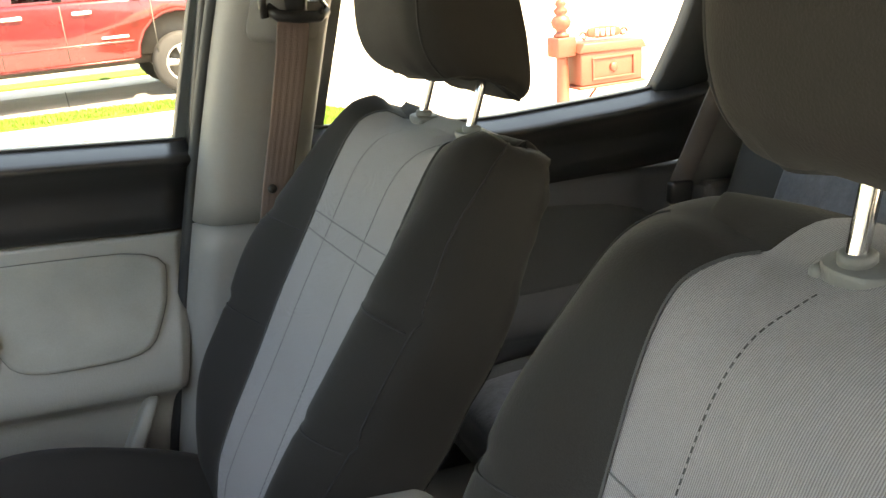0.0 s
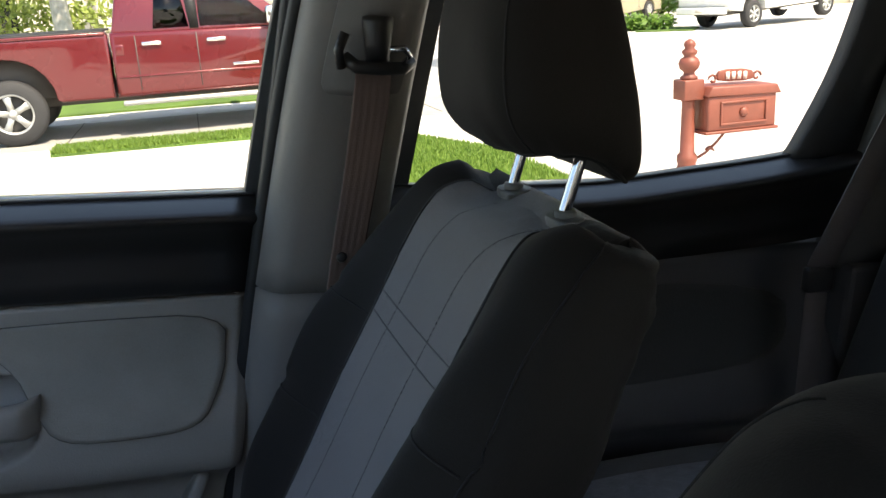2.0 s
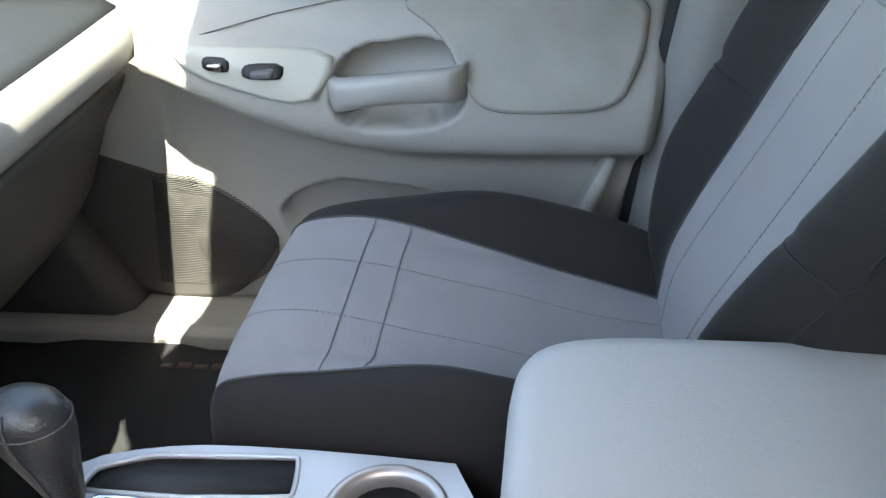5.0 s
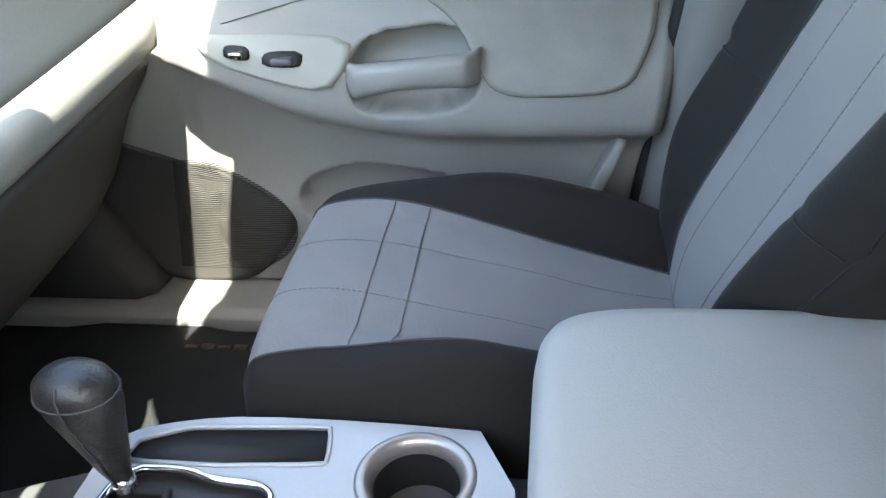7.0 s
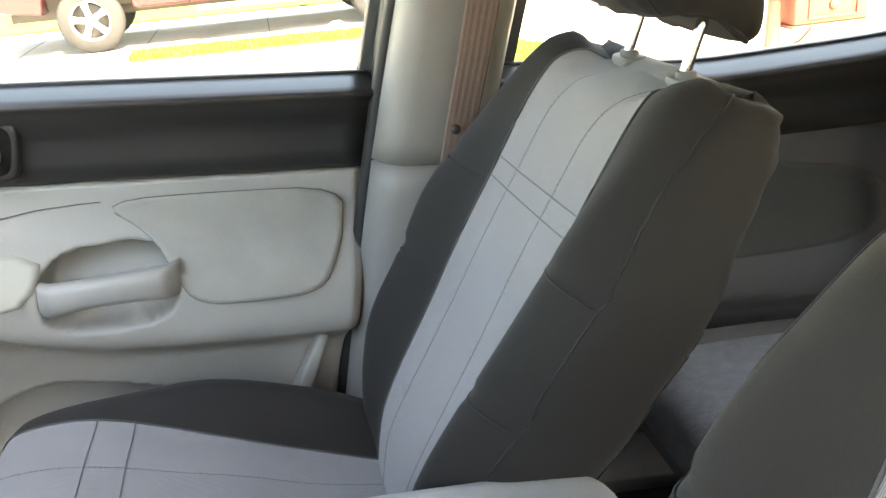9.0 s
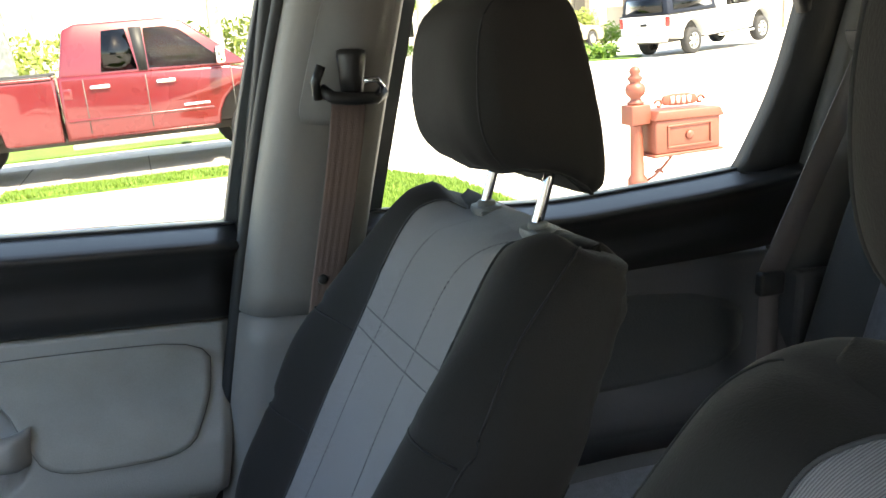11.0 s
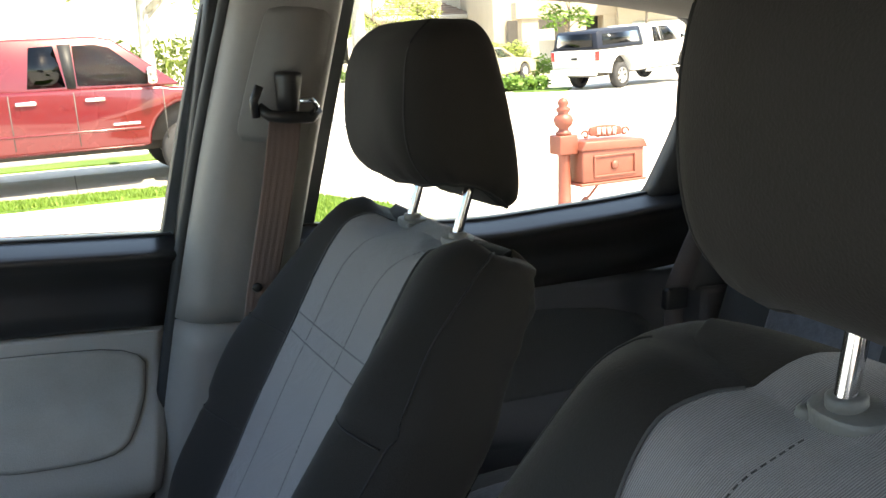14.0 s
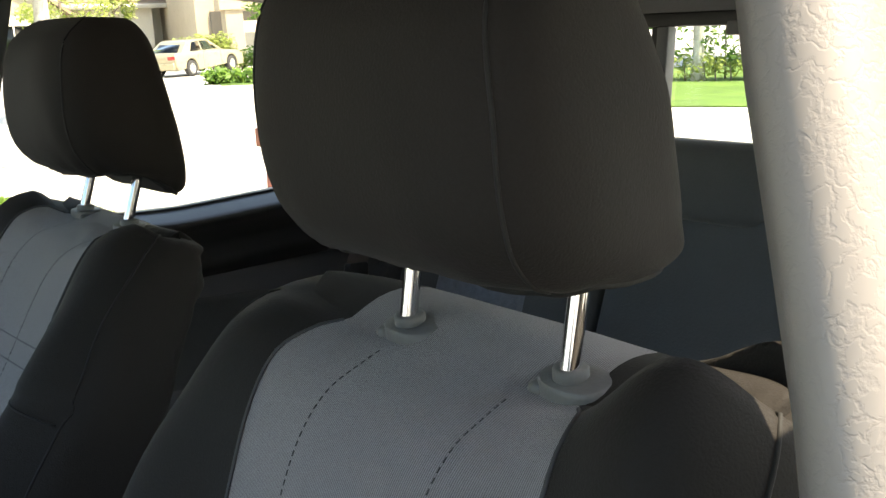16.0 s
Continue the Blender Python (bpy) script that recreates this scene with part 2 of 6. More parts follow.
def lone(name, bm, mat, label, category, base=None, smooth=False, kind="", world=False, group=""):
    """A thing that is one mesh. base: its foot."""
    if base is None:
        cs = [v.co for v in bm.verts]
        base = (sum(c.x for c in cs) / len(cs), sum(c.y for c in cs) / len(cs), min(c.z for c in cs))
    mesh = bpy.data.meshes.new(name)
    bmesh.ops.translate(bm, verts=bm.verts, vec=-Vector(base))
    bmesh.ops.recalc_face_normals(bm, faces=bm.faces)
    bm.to_mesh(mesh)
    bm.free()
    mesh.materials.append(mat)
    for p in mesh.polygons:
        p.use_smooth = smooth
    ob = new(name, mesh)
    ob.matrix_world = Matrix.Translation(base) if world else VEH @ Matrix.Translation(base)
    BASE[ob.name] = Vector(base)
    return tagged(ob, label, category, group, kind)


def box(x0, y0, z0, x1, y1, z1, bevel=0.0, seg=2, bm=None):
    own = bmesh.new()
    bmesh.ops.create_cube(own, size=1.0)
    for v in own.verts:
        v.co = Vector((x0 + (v.co.x + 0.5) * (x1 - x0), y0 + (v.co.y + 0.5) * (y1 - y0), z0 + (v.co.z + 0.5) * (z1 - z0)))
    if bevel:
        bmesh.ops.bevel(own, geom=own.edges[:], offset=bevel, segments=seg, affect="EDGES", profile=0.5)
    return join(bm, own)


def join(bm, own):
    if bm is None:
        return own
    mesh = bpy.data.meshes.new("tmp")
    own.to_mesh(mesh)
    own.free()
    bm.from_mesh(mesh)
    bpy.data.meshes.remove(mesh)
    return bm


def loft(rings, closed=True, caps=True, bm=None):
    """A skin over rings of points of equal count."""
    own = bmesh.new()
    vs = [[own.verts.new(p) for p in r] for r in rings]
    n = len(rings[0])
    for a, b in zip(vs, vs[1:]):
        for i in range(n if closed else n - 1):
            j = (i + 1) % n
            own.faces.new((a[i], a[j], b[j], b[i]))
    if caps and closed:
        own.faces.new(vs[0])
        own.faces.new(vs[-1][::-1])
    return join(bm, own)


def tube(points, r, n=8, bm=None, closed=False):
    pts = [Vector(p) for p in points]
    rings = []
    for i, p in enumerate(pts):
        d = (pts[min(i + 1, len(pts) - 1)] - pts[max(i - 1, 0)]).normalized()
        up = Vector((0, 0, 1)) if abs(d.z) < 0.9 else Vector((1, 0, 0))
        a = d.cross(up).normalized()
        b = d.cross(a)
        rr = r[i] if isinstance(r, (list, tuple)) else r
        rings.append([p + rr * (math.cos(k * 2 * math.pi / n) * a + math.sin(k * 2 * math.pi / n) * b) for k in range(n)])
    return loft(rings, True, not closed, bm)


def lathe(profile, centre=(0, 0, 0), axis="z", n=32, bm=None, squash=(1, 1), caps=True):
    """profile: (radius, along)."""
    rings = []
    for r, h in profile:
        ring = []
        for k in range(n):
            a = 2 * math.pi * k / n
            u, w = r * math.cos(a) * squash[0], r * math.sin(a) * squash[1]
            p = (u, w, h) if axis == "z" else (u, h, w) if axis == "y" else (h, u, w)
            ring.append(Vector(centre) + Vector(p))
        rings.append(ring)
    return loft(rings, True, caps, bm)


def prism(poly, y0, y1, bevel=0.0, seg=2, bm=None, plane="xz"):
    """A polygon in x and z, drawn out along y (or in x and y along z)."""
    own = bmesh.new()
    put = (lambda a, b, c: (a, c, b)) if plane == "xz" else (lambda a, b, c: (a, b, c)) if plane == "xy" else (lambda a, b, c: (c, a, b))
    lo = [own.verts.new(put(a, b, y0)) for a, b in poly]
    hi = [own.verts.new(put(a, b, y1)) for a, b in poly]
    n = len(poly)
    own.faces.new(lo[::-1])
    own.faces.new(hi)
    for i in range(n):
        j = (i + 1) % n
        own.faces.new((lo[i], lo[j], hi[j], hi[i]))
    bmesh.ops.recalc_face_normals(own, faces=own.faces)
    if bevel:
        bmesh.ops.bevel(own, geom=own.edges[:], offset=bevel, segments=seg, affect="EDGES", profile=0.5)
    return join(bm, own)


def smooth_poly(poly, rounds=2):
    """Cut the corners of a closed polygon."""
    for _ in range(rounds):
        out = []
        for i in range(len(poly)):
            a, b = Vector(poly[i]), Vector(poly[(i + 1) % len(poly)])
            out += [tuple(a.lerp(b, 0.25)), tuple(a.lerp(b, 0.75))]
        poly = out
    return poly


def curve_at(keys, x):
    """A value along keys (x, value), eased by a monotone cubic."""
    if x <= keys[0][0]:
        return keys[0][1]
    for i in range(len(keys) - 1):
        (a, u), (b, w) = keys[i], keys[i + 1]
        if x <= b:
            t = (x - a) / (b - a)
            ma = (w - keys[i - 1][1]) / (b - keys[i - 1][0]) if i else (w - u) / (b - a)
            mb = (keys[i + 2][1] - u) / (keys[i + 2][0] - a) if i + 2 < len(keys) else (w - u) / (b - a)
            h = b - a
            return (2 * t**3 - 3 * t**2 + 1) * u + (t**3 - 2 * t**2 + t) * h * ma + (-2 * t**3 + 3 * t**2) * w + (t**3 - t**2) * h * mb
    return keys[-1][1]


def ease(a, b, x):
    t = min(1, max(0, (x - a) / (b - a)))
    return t * t * (3 - 2 * t)


def signed_pow(v, p):
    return math.copysign(abs(v) ** p, v)


def patch(poly, depth, rings=8, rounds=2, lip=0.0, bm=None):
    """A sheet inside a polygon in x and z; depth(x, z) gives its y. A lip turns its rim outward, so that it has an edge."""
    poly = smooth_poly(poly, rounds)
    cx, cz = sum(p[0] for p in poly) / len(poly), sum(p[1] for p in poly) / len(poly)
    own = bmesh.new()
    mid = own.verts.new((cx, depth(cx, cz), cz))
    last = None
    for k in range(1, rings + 1):
        f = k / rings
        ring = [own.verts.new((cx + f * (a - cx), depth(cx + f * (a - cx), cz + f * (b - cz)), cz + f * (b - cz))) for a, b in poly]
        n = len(ring)
        for i in range(n):
            j = (i + 1) % n
            own.faces.new((mid, ring[i], ring[j]) if last is None else (last[i], ring[i], ring[j], last[j]))
        last = ring
    if lip:
        ring = [own.verts.new(v.co + Vector((0, lip, 0))) for v in last]
        for i in range(len(ring)):
            j = (i + 1) % len(ring)
            own.faces.new((last[i], ring[i], ring[j], last[j]))
    return join(bm, own)

# ---- the truck's shell ----
def strip(rings, name, mat, label, category="trim", kind="structure", smooth=True):
    return lone(name, loft(rings), mat, label, category, kind=kind, smooth=smooth)


def outward(z):
    """How far the window plane stands from the middle."""
    return 0.77 - max(0.0, z - 1.32) * 0.2


PILLAR_F = [(0.6, 0.39), (0.68, 0.40), (0.933, 0.432), (1.202, 0.468), (1.453, 0.507), (1.637, 0.542), (1.72, 0.56)]
PILLAR_R = [(0.6, 0.62), (1.2, 0.635), (1.335, 0.65), (1.644, 0.691), (1.72, 0.70)]
PILLAR_Y = [(0.6, 0.69), (0.933, 0.68), (1.202, 0.66), (1.453, 0.62), (1.637, 0.58), (1.72, 0.56)]


def b_pillar(side, name, label, group, inboard=0.0):
    rings_low, rings_up = [], []
    zs = [0.60 + 0.04 * i for i in range(29)]
    for z in zs:
        f, r, y = curve_at(PILLAR_F, z), curve_at(PILLAR_R, z), curve_at(PILLAR_Y, z) - inboard * (1 + 1.2 * ease(1.42, 1.62, z))
        out = [(f + 0.004, y + 0.10), (f, y + 0.062), (f + 0.003, y + 0.044), (f + 0.010, y + 0.026), (f + 0.021, y + 0.011), (f + 0.040, y + 0.001),
               (0.5 * (f + r), y - 0.002), (r - 0.024, y + 0.001), (r - 0.010, y + 0.007), (r - 0.003, y + 0.018), (r, y + 0.04), (r, y + 0.10)]
        if side < 0:
            out[:6] = [(f + 0.045, y + 0.042), (f + 0.022, y + 0.039), (f + 0.009, y + 0.034), (f + 0.001, y + 0.024), (f + 0.003, y + 0.012), (f + 0.014, y + 0.002)]
            out[-1] = (r, y + 0.06)
        ring = [(a, side * b, z) for a, b in out]
        if z <= 1.201:
            rings_low.append(ring)
        else:
            rings_up.append(ring)
    first = [(a, b, 1.204) for a, b, c in rings_low[-1]]
    t = thing(name, (0.52, side * 0.72, 0.60), label, "pillar trim", group, "structure")
    part("lower_cover", loft(rings_low), PILLAR_PLASTIC, t)
    part("upper_cover", loft([first] + rings_up), PILLAR_PLASTIC, t)
    seal = [(curve_at(PILLAR_F, z) + (0.002 if side > 0 else 0.035), side * (curve_at(PILLAR_Y, z) - inboard + 0.066), z) for z in zs]
    part("door_seal", tube(seal, 0.013, 8), RUBBER, t)
    lead = -0.02 if side > 0 else 0.05
    shell = [[(curve_at(PILLAR_F, z) + lead, side * max(curve_at(PILLAR_Y, z) + 0.075, outward(z) + 0.01), z), (curve_at(PILLAR_R, z) + 0.05, side * max(curve_at(PILLAR_Y, z) + 0.075, outward(z) + 0.01), z),
              (curve_at(PILLAR_R, z) + 0.05, side * (outward(z) + 0.05), z), (curve_at(PILLAR_F, z) + lead, side * (outward(z) + 0.05), z)] for z in zs]
    part("pillar_shell", loft(shell), RUBBER, t)
    return t


b_pillar(1, "pillar_passenger", "grained grey-beige plastic pillar trim between the passenger doors", "pillars")
b_pillar(-1, "pillar_driver", "grained grey-beige plastic pillar trim beside the driver's seat", "pillars", 0.0168)


def side_header(side, pull=0.0):
    """The trim above the side windows, from front to back."""
    rings = []
    for i in range(25):
        x = -0.06 + i * (1.76 / 24)
        top = curve_at([(-0.06, 1.645), (0.1, 1.665), (0.7, 1.672), (1.10, 1.685), (1.36, 1.667), (1.70, 1.63)], x)
        oy = outward(top) - pull
        prof = [(oy, top), (oy - 0.02, top - 0.006), (oy - 0.05, top + 0.004), (oy - 0.09, top + 0.022), (oy - 0.13, top + 0.036), (oy - 0.13, top + 0.07), (oy, top + 0.07)]
        rings.append([(x, side * b, c) for b, c in prof])
    strip(rings, "trim_header", HEADLINER, "cloth-covered roof rail trim above the side windows")


side_header(1)
side_header(-1, 0.11)

rings = []
for i in range(20):
    x = -0.04 + i * 0.0935
    ring = [(x, y, 1.712 + 0.030 * (1 - (y / 0.6) ** 2) - 0.03 * ease(1.2, 1.75, x) - 0.03 * ease(0.15, -0.04, x)) for y in [-0.575 + 0.05975 * k for k in range(21)]]
    rings.append(ring + [(p[0], p[1], p[2] + 0.03) for p in ring[::-1]])
lone("ceiling", loft(rings), HEADLINER, "grey cloth headliner of the cab", "ceiling", kind="structure", smooth=True)
lone("roof", box(-0.06, -0.62, 1.79, 1.78, 0.66, 1.83, 0.02), BODY_PAINT, "painted steel roof of the truck", "roof", kind="structure")

# floor, sills, fire wall, rear wall
lone("floor", box(-0.95, -0.70, 0.54, 1.60, 0.70, 0.60), CARPET, "black carpeted cab floor", "floor", kind="structure")
for side in (1, -1):
    bm = prism([(0.655, 0.60), (0.655, 0.625), (0.67, 0.637), (0.79, 0.637), (0.81, 0.62), (0.81, 0.54), (0.66, 0.54)], -0.95, 1.45, 0.004, plane="yz")
    if side < 0:
        bmesh.ops.scale(bm, vec=(1, -1, 1), verts=bm.verts)
    lone("door_sill", bm, TAN_PLASTIC, "grey-beige plastic scuff plate along the door sill", "sill", kind="structure")
lone("wall_front", box(-1.0, -0.78, 0.54, -0.95, 0.78, 1.10), CARPET, "black carpeted fire wall", "wall", kind="structure")
# kick panel
rings = []
for i in range(8):
    z = 0.60 + i * 0.085
    rings.append([(-0.95, 0.69, z), (-0.53 + 0.12 * max(0, 1 - i / 3), 0.69, z), (-0.50 + 0.12 * max(0, 1 - i / 3), 0.71, z), (-0.487 + 0.12 * max(0, 1 - i / 3), 0.78, z), (-0.95, 0.78, z)])
strip(rings, "wall_kick", KICK_PLASTIC, "dark grey plastic kick panel beside the foot well", "trim panel")
rings = [[(a, -b, c) for a, b, c in r] for r in rings]
strip(rings, "wall_kick", KICK_PLASTIC, "dark grey plastic kick panel beside the foot well", "trim panel")

# rear wall with its window
RW0, RW1, RZ0, RZ1 = -0.55, 0.55, 1.452, 1.668
bm = box(1.715, -0.75, 0.54, 1.76, 0.75, RZ0)
box(1.715, -0.75, RZ1, 1.76, 0.75, 1.76, bm=bm)
box(1.715, -0.75, RZ0, 1.76, RW0, RZ1, bm=bm)
box(1.715, RW1, RZ0, 1.76, 0.75, RZ1, bm=bm)
lone("wall_rear", bm, GREY_PLASTIC, "dark grey rear wall of the cab", "wall", kind="structure")
rw = thing("window_rear", (1.74, 0, RZ0), "sliding rear window with black frame and dividers", "window", kind="structure")
bm = box(1.705, RW0, RZ0 - 0.012, 1.73, RW1, RZ0 + 0.006, 0.003)
box(1.705, RW0, RZ1 - 0.012, 1.73, RW1, RZ1 + 0.012, 0.003, bm=bm)
part("window_frame", bm, RUBBER, rw)
for y in (-0.235, 0.235):
    part("divider", box(1.706, y - 0.012, RZ0 + 0.006, 1.735, y + 0.012, RZ1 - 0.012, 0.003), GREY_PLASTIC, rw)
    part("divider", box(1.722, y + 0.016, RZ0 + 0.006, 1.738, y + 0.034, RZ1 - 0.012, 0.003), RUBBER, rw)
part("latch", box(1.69, 0.07, RZ1 - 0.03, 1.706, 0.10, RZ1 - 0.006, 0.004), GREY_PLASTIC, rw)
for a, b in ((RW0, -0.25), (-0.22, 0.22), (0.27, RW1)):
    pane = part("pane", box(1.740, a, RZ0, 1.744, b, RZ1), CLEAR, rw, smooth=False)
    pane.visible_shadow = False

# ---- windscreen and pillars in front ----
ws = thing("windscreen", (-0.75, 0, 1.12), "curved blue-tinted windscreen glass", "windscreen", kind="structure")
bm = loft([[(-0.80 + 0.10 * abs(y / 0.7) ** 2, y, 1.10) for y in [-0.70 + 0.14 * k for k in range(11)]],
           [(-0.03 + 0.03 * abs(y / 0.62) ** 2, y, 1.69) for y in [-0.60 + 0.12 * k for k in range(11)]]], closed=False)
part("pane", bm, SCREEN, ws)
# unseen band, added to keep the sun off the middle of the dash
rings = []
for k in range(41):
    y = -0.58 + 0.029 * k
    d = 0.012 + 0.105 * ease(0.27, 0.02, abs(y))
    rings.append([(-0.028, y, 1.682), (-0.028 - d, y, 1.682 - 0.766 * d), (-0.026 - d, y, 1.676 - 0.766 * d), (-0.024, y, 1.676)])
part("sun_block_band", loft(rings), RUBBER, ws, "unseen black band added under the windscreen top to block sun")
for side in (1, -1):
    rings = []
    for f in [k / 8 for k in range(9)]:
        x, y, z = -0.72 + 0.68 * f, 0.735 - 0.135 * f, 1.10 + 0.60 * f
        rings.append([(x - 0.03, side * (y + 0.03), z), (x - 0.035, side * (y - 0.01), z), (x - 0.01, side * (y - 0.045), z), (x + 0.04, side * (y - 0.035), z), (x + 0.055, side * (y + 0.03), z)])
    strip(rings, "pillar_front", PILLAR_PLASTIC, "grey-beige plastic trim of the windscreen pillar", "pillar trim")
bm = box(-0.045, -0.62, 1.672, 0.03, 0.62, 1.74, 0.01)
lone("trim_windscreen", bm, HEADLINER, "cloth-covered header above the windscreen", "trim", kind="structure")

# ---- rear-view mirror ----
rvm = thing("rear_view_mirror", (-0.165, 0.0, 1.52), "black rear-view mirror on its windscreen mount", "mirror")
outline = smooth_poly([(-0.128, 1.536), (-0.118, 1.580), (-0.06, 1.590), (0.06, 1.590), (0.118, 1.580), (0.128, 1.536), (0.112, 1.522), (-0.112, 1.522)], 2)
part("housing", loft([[(x, 0.012 + k * b, 1.556 + k * (c - 1.556)) for b, c in outline] for x, k in ((-0.190, 0.55), (-0.180, 0.88), (-0.160, 1.0), (-0.150, 1.0))]), RUBBER, rvm)
part("mirror_glass", loft([[(x, 0.012 + k * b, 1.556 + k * (c - 1.556)) for b, c in outline] for x, k in ((-0.1498, 0.96), (-0.148, 0.95))]), CHROME, rvm, "silvered mirror glass")
part("stalk", tube([(-0.185, 0.012, 1.56), (-0.19, 0.006, 1.585), (-0.165, 0.0, 1.592)], 0.009, 10), RUBBER, rvm)

# ---- dashboard ----
dash = thing("dashboard", (-0.5, 0, 0.85), "two-tone dashboard with dark top and grey-beige lower face", "dashboard")
def dash_rings(prof):
    rings = []
    for k in range(29):
        y = -0.695 + k * (1.39 / 28)
        bulge = 0.012 * (1 - abs(y / 0.70) ** 3)
        rings.append([(x + bulge * w, y, z) for x, z, w in prof])
    return rings
part("dash_top", loft(dash_rings([(-0.93, 1.00, 0), (-0.93, 1.10, 0), (-0.80, 1.13, 0), (-0.60, 1.158, 0.4), (-0.42, 1.174, 0.8), (-0.33, 1.174, 1), (-0.298, 1.169, 1), (-0.284, 1.160, 1), (-0.30, 1.12, 1), (-0.60, 1.06, 0.5)])), DASH_TOP, dash)
part("dash_face", loft(dash_rings([(-0.90, 0.98, 0), (-0.60, 1.056, 0.5), (-0.305, 1.118, 1), (-0.287, 1.1575, 1), (-0.277, 1.156, 1), (-0.267, 1.149, 1), (-0.261, 1.136, 1), (-0.261, 1.118, 1), (-0.267, 1.100, 1), (-0.279, 1.086, 1), (-0.31, 1.079, 1), (-0.60, 1.04, 0.5), (-0.90, 0.96, 0)])), TAN_PLASTIC, dash)
part("glove_box", loft(dash_rings([(-0.88, 0.93, 0), (-0.60, 1.035, 0.5), (-0.31, 1.072, 1), (-0.295, 1.064, 1), (-0.305, 1.045, 1), (-0.345, 0.99, 1), (-0.40, 0.88, 1), (-0.46, 0.80, 0.8), (-0.52, 0.76, 0.6), (-0.88, 0.75, 0)])), KICK_PLASTIC, dash)
rings = []
for k in range(17):
    y = -0.205 + 0.42 * k / 16
    tuck = 0.05 * abs(2 * k / 16 - 1) ** 5
    rings.append([(x - tuck * w, y, z) for x, z, w in ((-0.45, 1.178, 0), (-0.29, 1.184, 0.6), (-0.235, 1.182, 1), (-0.208, 1.172, 1), (-0.203, 1.150, 1), (-0.225, 1.09, 1), (-0.275, 0.99, 1), (-0.315, 0.90, 0.6), (-0.34, 0.84, 0), (-0.45, 0.84, 0))])
part("centre_stack", loft(rings), TAN_PLASTIC, dash)

# ---- steering wheel ----
sw = thing("steering_wheel", (-0.30, -0.345, 1.0), "grey four-spoke steering wheel", "steering wheel")
tilt = pose(-0.16, -0.345, 1.12, 0, -62, 0)
bm = tube([(0.185 * math.cos(a * math.pi / 24), 0.185 * math.sin(a * math.pi / 24), 0) for a in range(49)], 0.015, 12, closed=True)
bmesh.ops.transform(bm, matrix=tilt, verts=bm.verts)
part("rim", bm, LEATHER, sw)
bm = lathe([(0.02, -0.05), (0.07, -0.045), (0.078, -0.01), (0.07, 0.012), (0.03, 0.02)], n=24)
bmesh.ops.transform(bm, matrix=tilt, verts=bm.verts)
part("hub", bm, TAN_PLASTIC, sw)
for a in (35, 145, 215, 325):
    c, s_ = math.cos(radians(a)), math.sin(radians(a))
    bm = tube([(0.06 * c, 0.06 * s_, -0.01), (0.12 * c, 0.12 * s_, -0.012), (0.185 * c, 0.185 * s_, 0)], [0.02, 0.013, 0.012], 8)
    bmesh.ops.transform(bm, matrix=tilt, verts=bm.verts)
    part("spoke", bm, TAN_PLASTIC, sw)
bm = tube([(0, 0, -0.04), (0, 0, -0.28)], 0.045, 14)
bmesh.ops.transform(bm, matrix=tilt, verts=bm.verts)
part("column", bm, GREY_PLASTIC, sw)

# ---- passenger front door ----
DOOR_R = [(0.64, 0.380), (0.79, 0.405), (0.97, 0.442), (1.18, 0.462), (1.32, 0.478)]
DOOR_L = [(0.64, -0.365), (0.665, -0.41), (0.70, -0.445), (0.76, -0.468), (0.85, -0.478), (1.18, -0.47)]
ARM_LIFT = [(-0.45, 0.15), (-0.265, 0.122), (-0.187, 0.088), (-0.01, 0.02), (0.17, 0.0), (0.5, 0.0)]
DOOR_PROF = [(0.60, 0.752), (0.70, 0.749), (0.80, 0.746), (0.895, 0.741), (0.922, 0.727), (0.938, 0.697), (0.960, 0.684), (1.00, 0.687), (1.03, 0.695), (1.06, 0.715), (1.09, 0.738), (1.13, 0.748), (1.20, 0.748), (1.4, 0.748)]


def door_y(x, z):
    y = curve_at(DOOR_PROF, z - curve_at(ARM_LIFT, x))
    y += 0.026 * ease(0.12, -0.04, x) * ease(0.94, 0.91, z - curve_at(ARM_LIFT, x)) * ease(0.74, 0.86, z)
    y -= 0.012 * ease(0.05, -0.1, x) * ease(0.93, 0.95, z - curve_at(ARM_LIFT, x)) * ease(1.06, 1.02, z - curve_at(ARM_LIFT, x))
    fade = ease(-0.262, -0.292, x)
    y = y + (0.757 - y) * fade
    if 0.88 < z < 0.96 and x > 0.05:
        y += 0.010 * math.exp(-((z - 0.935) / 0.004) ** 2) * ease(0.05, 0.15, x)
    ex, ez = (x - 0.092) / 0.094, (z - 1.038 - 0.05 * (x - 0.09)) / 0.055
    r = (abs(ex) ** 3 + abs(ez) ** 3) ** (1 / 3)
    y += 0.062 * ease(1.0, 0.90, r)
    # map pocket opening
    px, pz = (x - 0.03) / 0.16, (z - 0.80) / 0.062
    y += 0.046 * ease(1.0, 0.93, (px * px + pz * pz) ** 0.5)
    return y


door = thing("passenger_door", (0.0, 0.76, 0.64), "passenger door with beige trim, dark upper band and clear window", "car door")
nx, nz = 190, 100
rows = []
for k in range(nz + 1):
    z = 0.642 + k * (1.178 - 0.642) / nz
    r = curve_at(DOOR_R, z)
    row = []
    for i in range(nx + 1):
        l = curve_at(DOOR_L, z)
        x = l + (r - l) * i / nx
        row.append((x, door_y(x, z) + 0.012 * ease(r - 0.014, r, x) , z))
    rows.append(row + [(r, 0.80, z), (l, 0.80, z)])
part("lower_trim", loft(rows), TAN_PLASTIC, door)
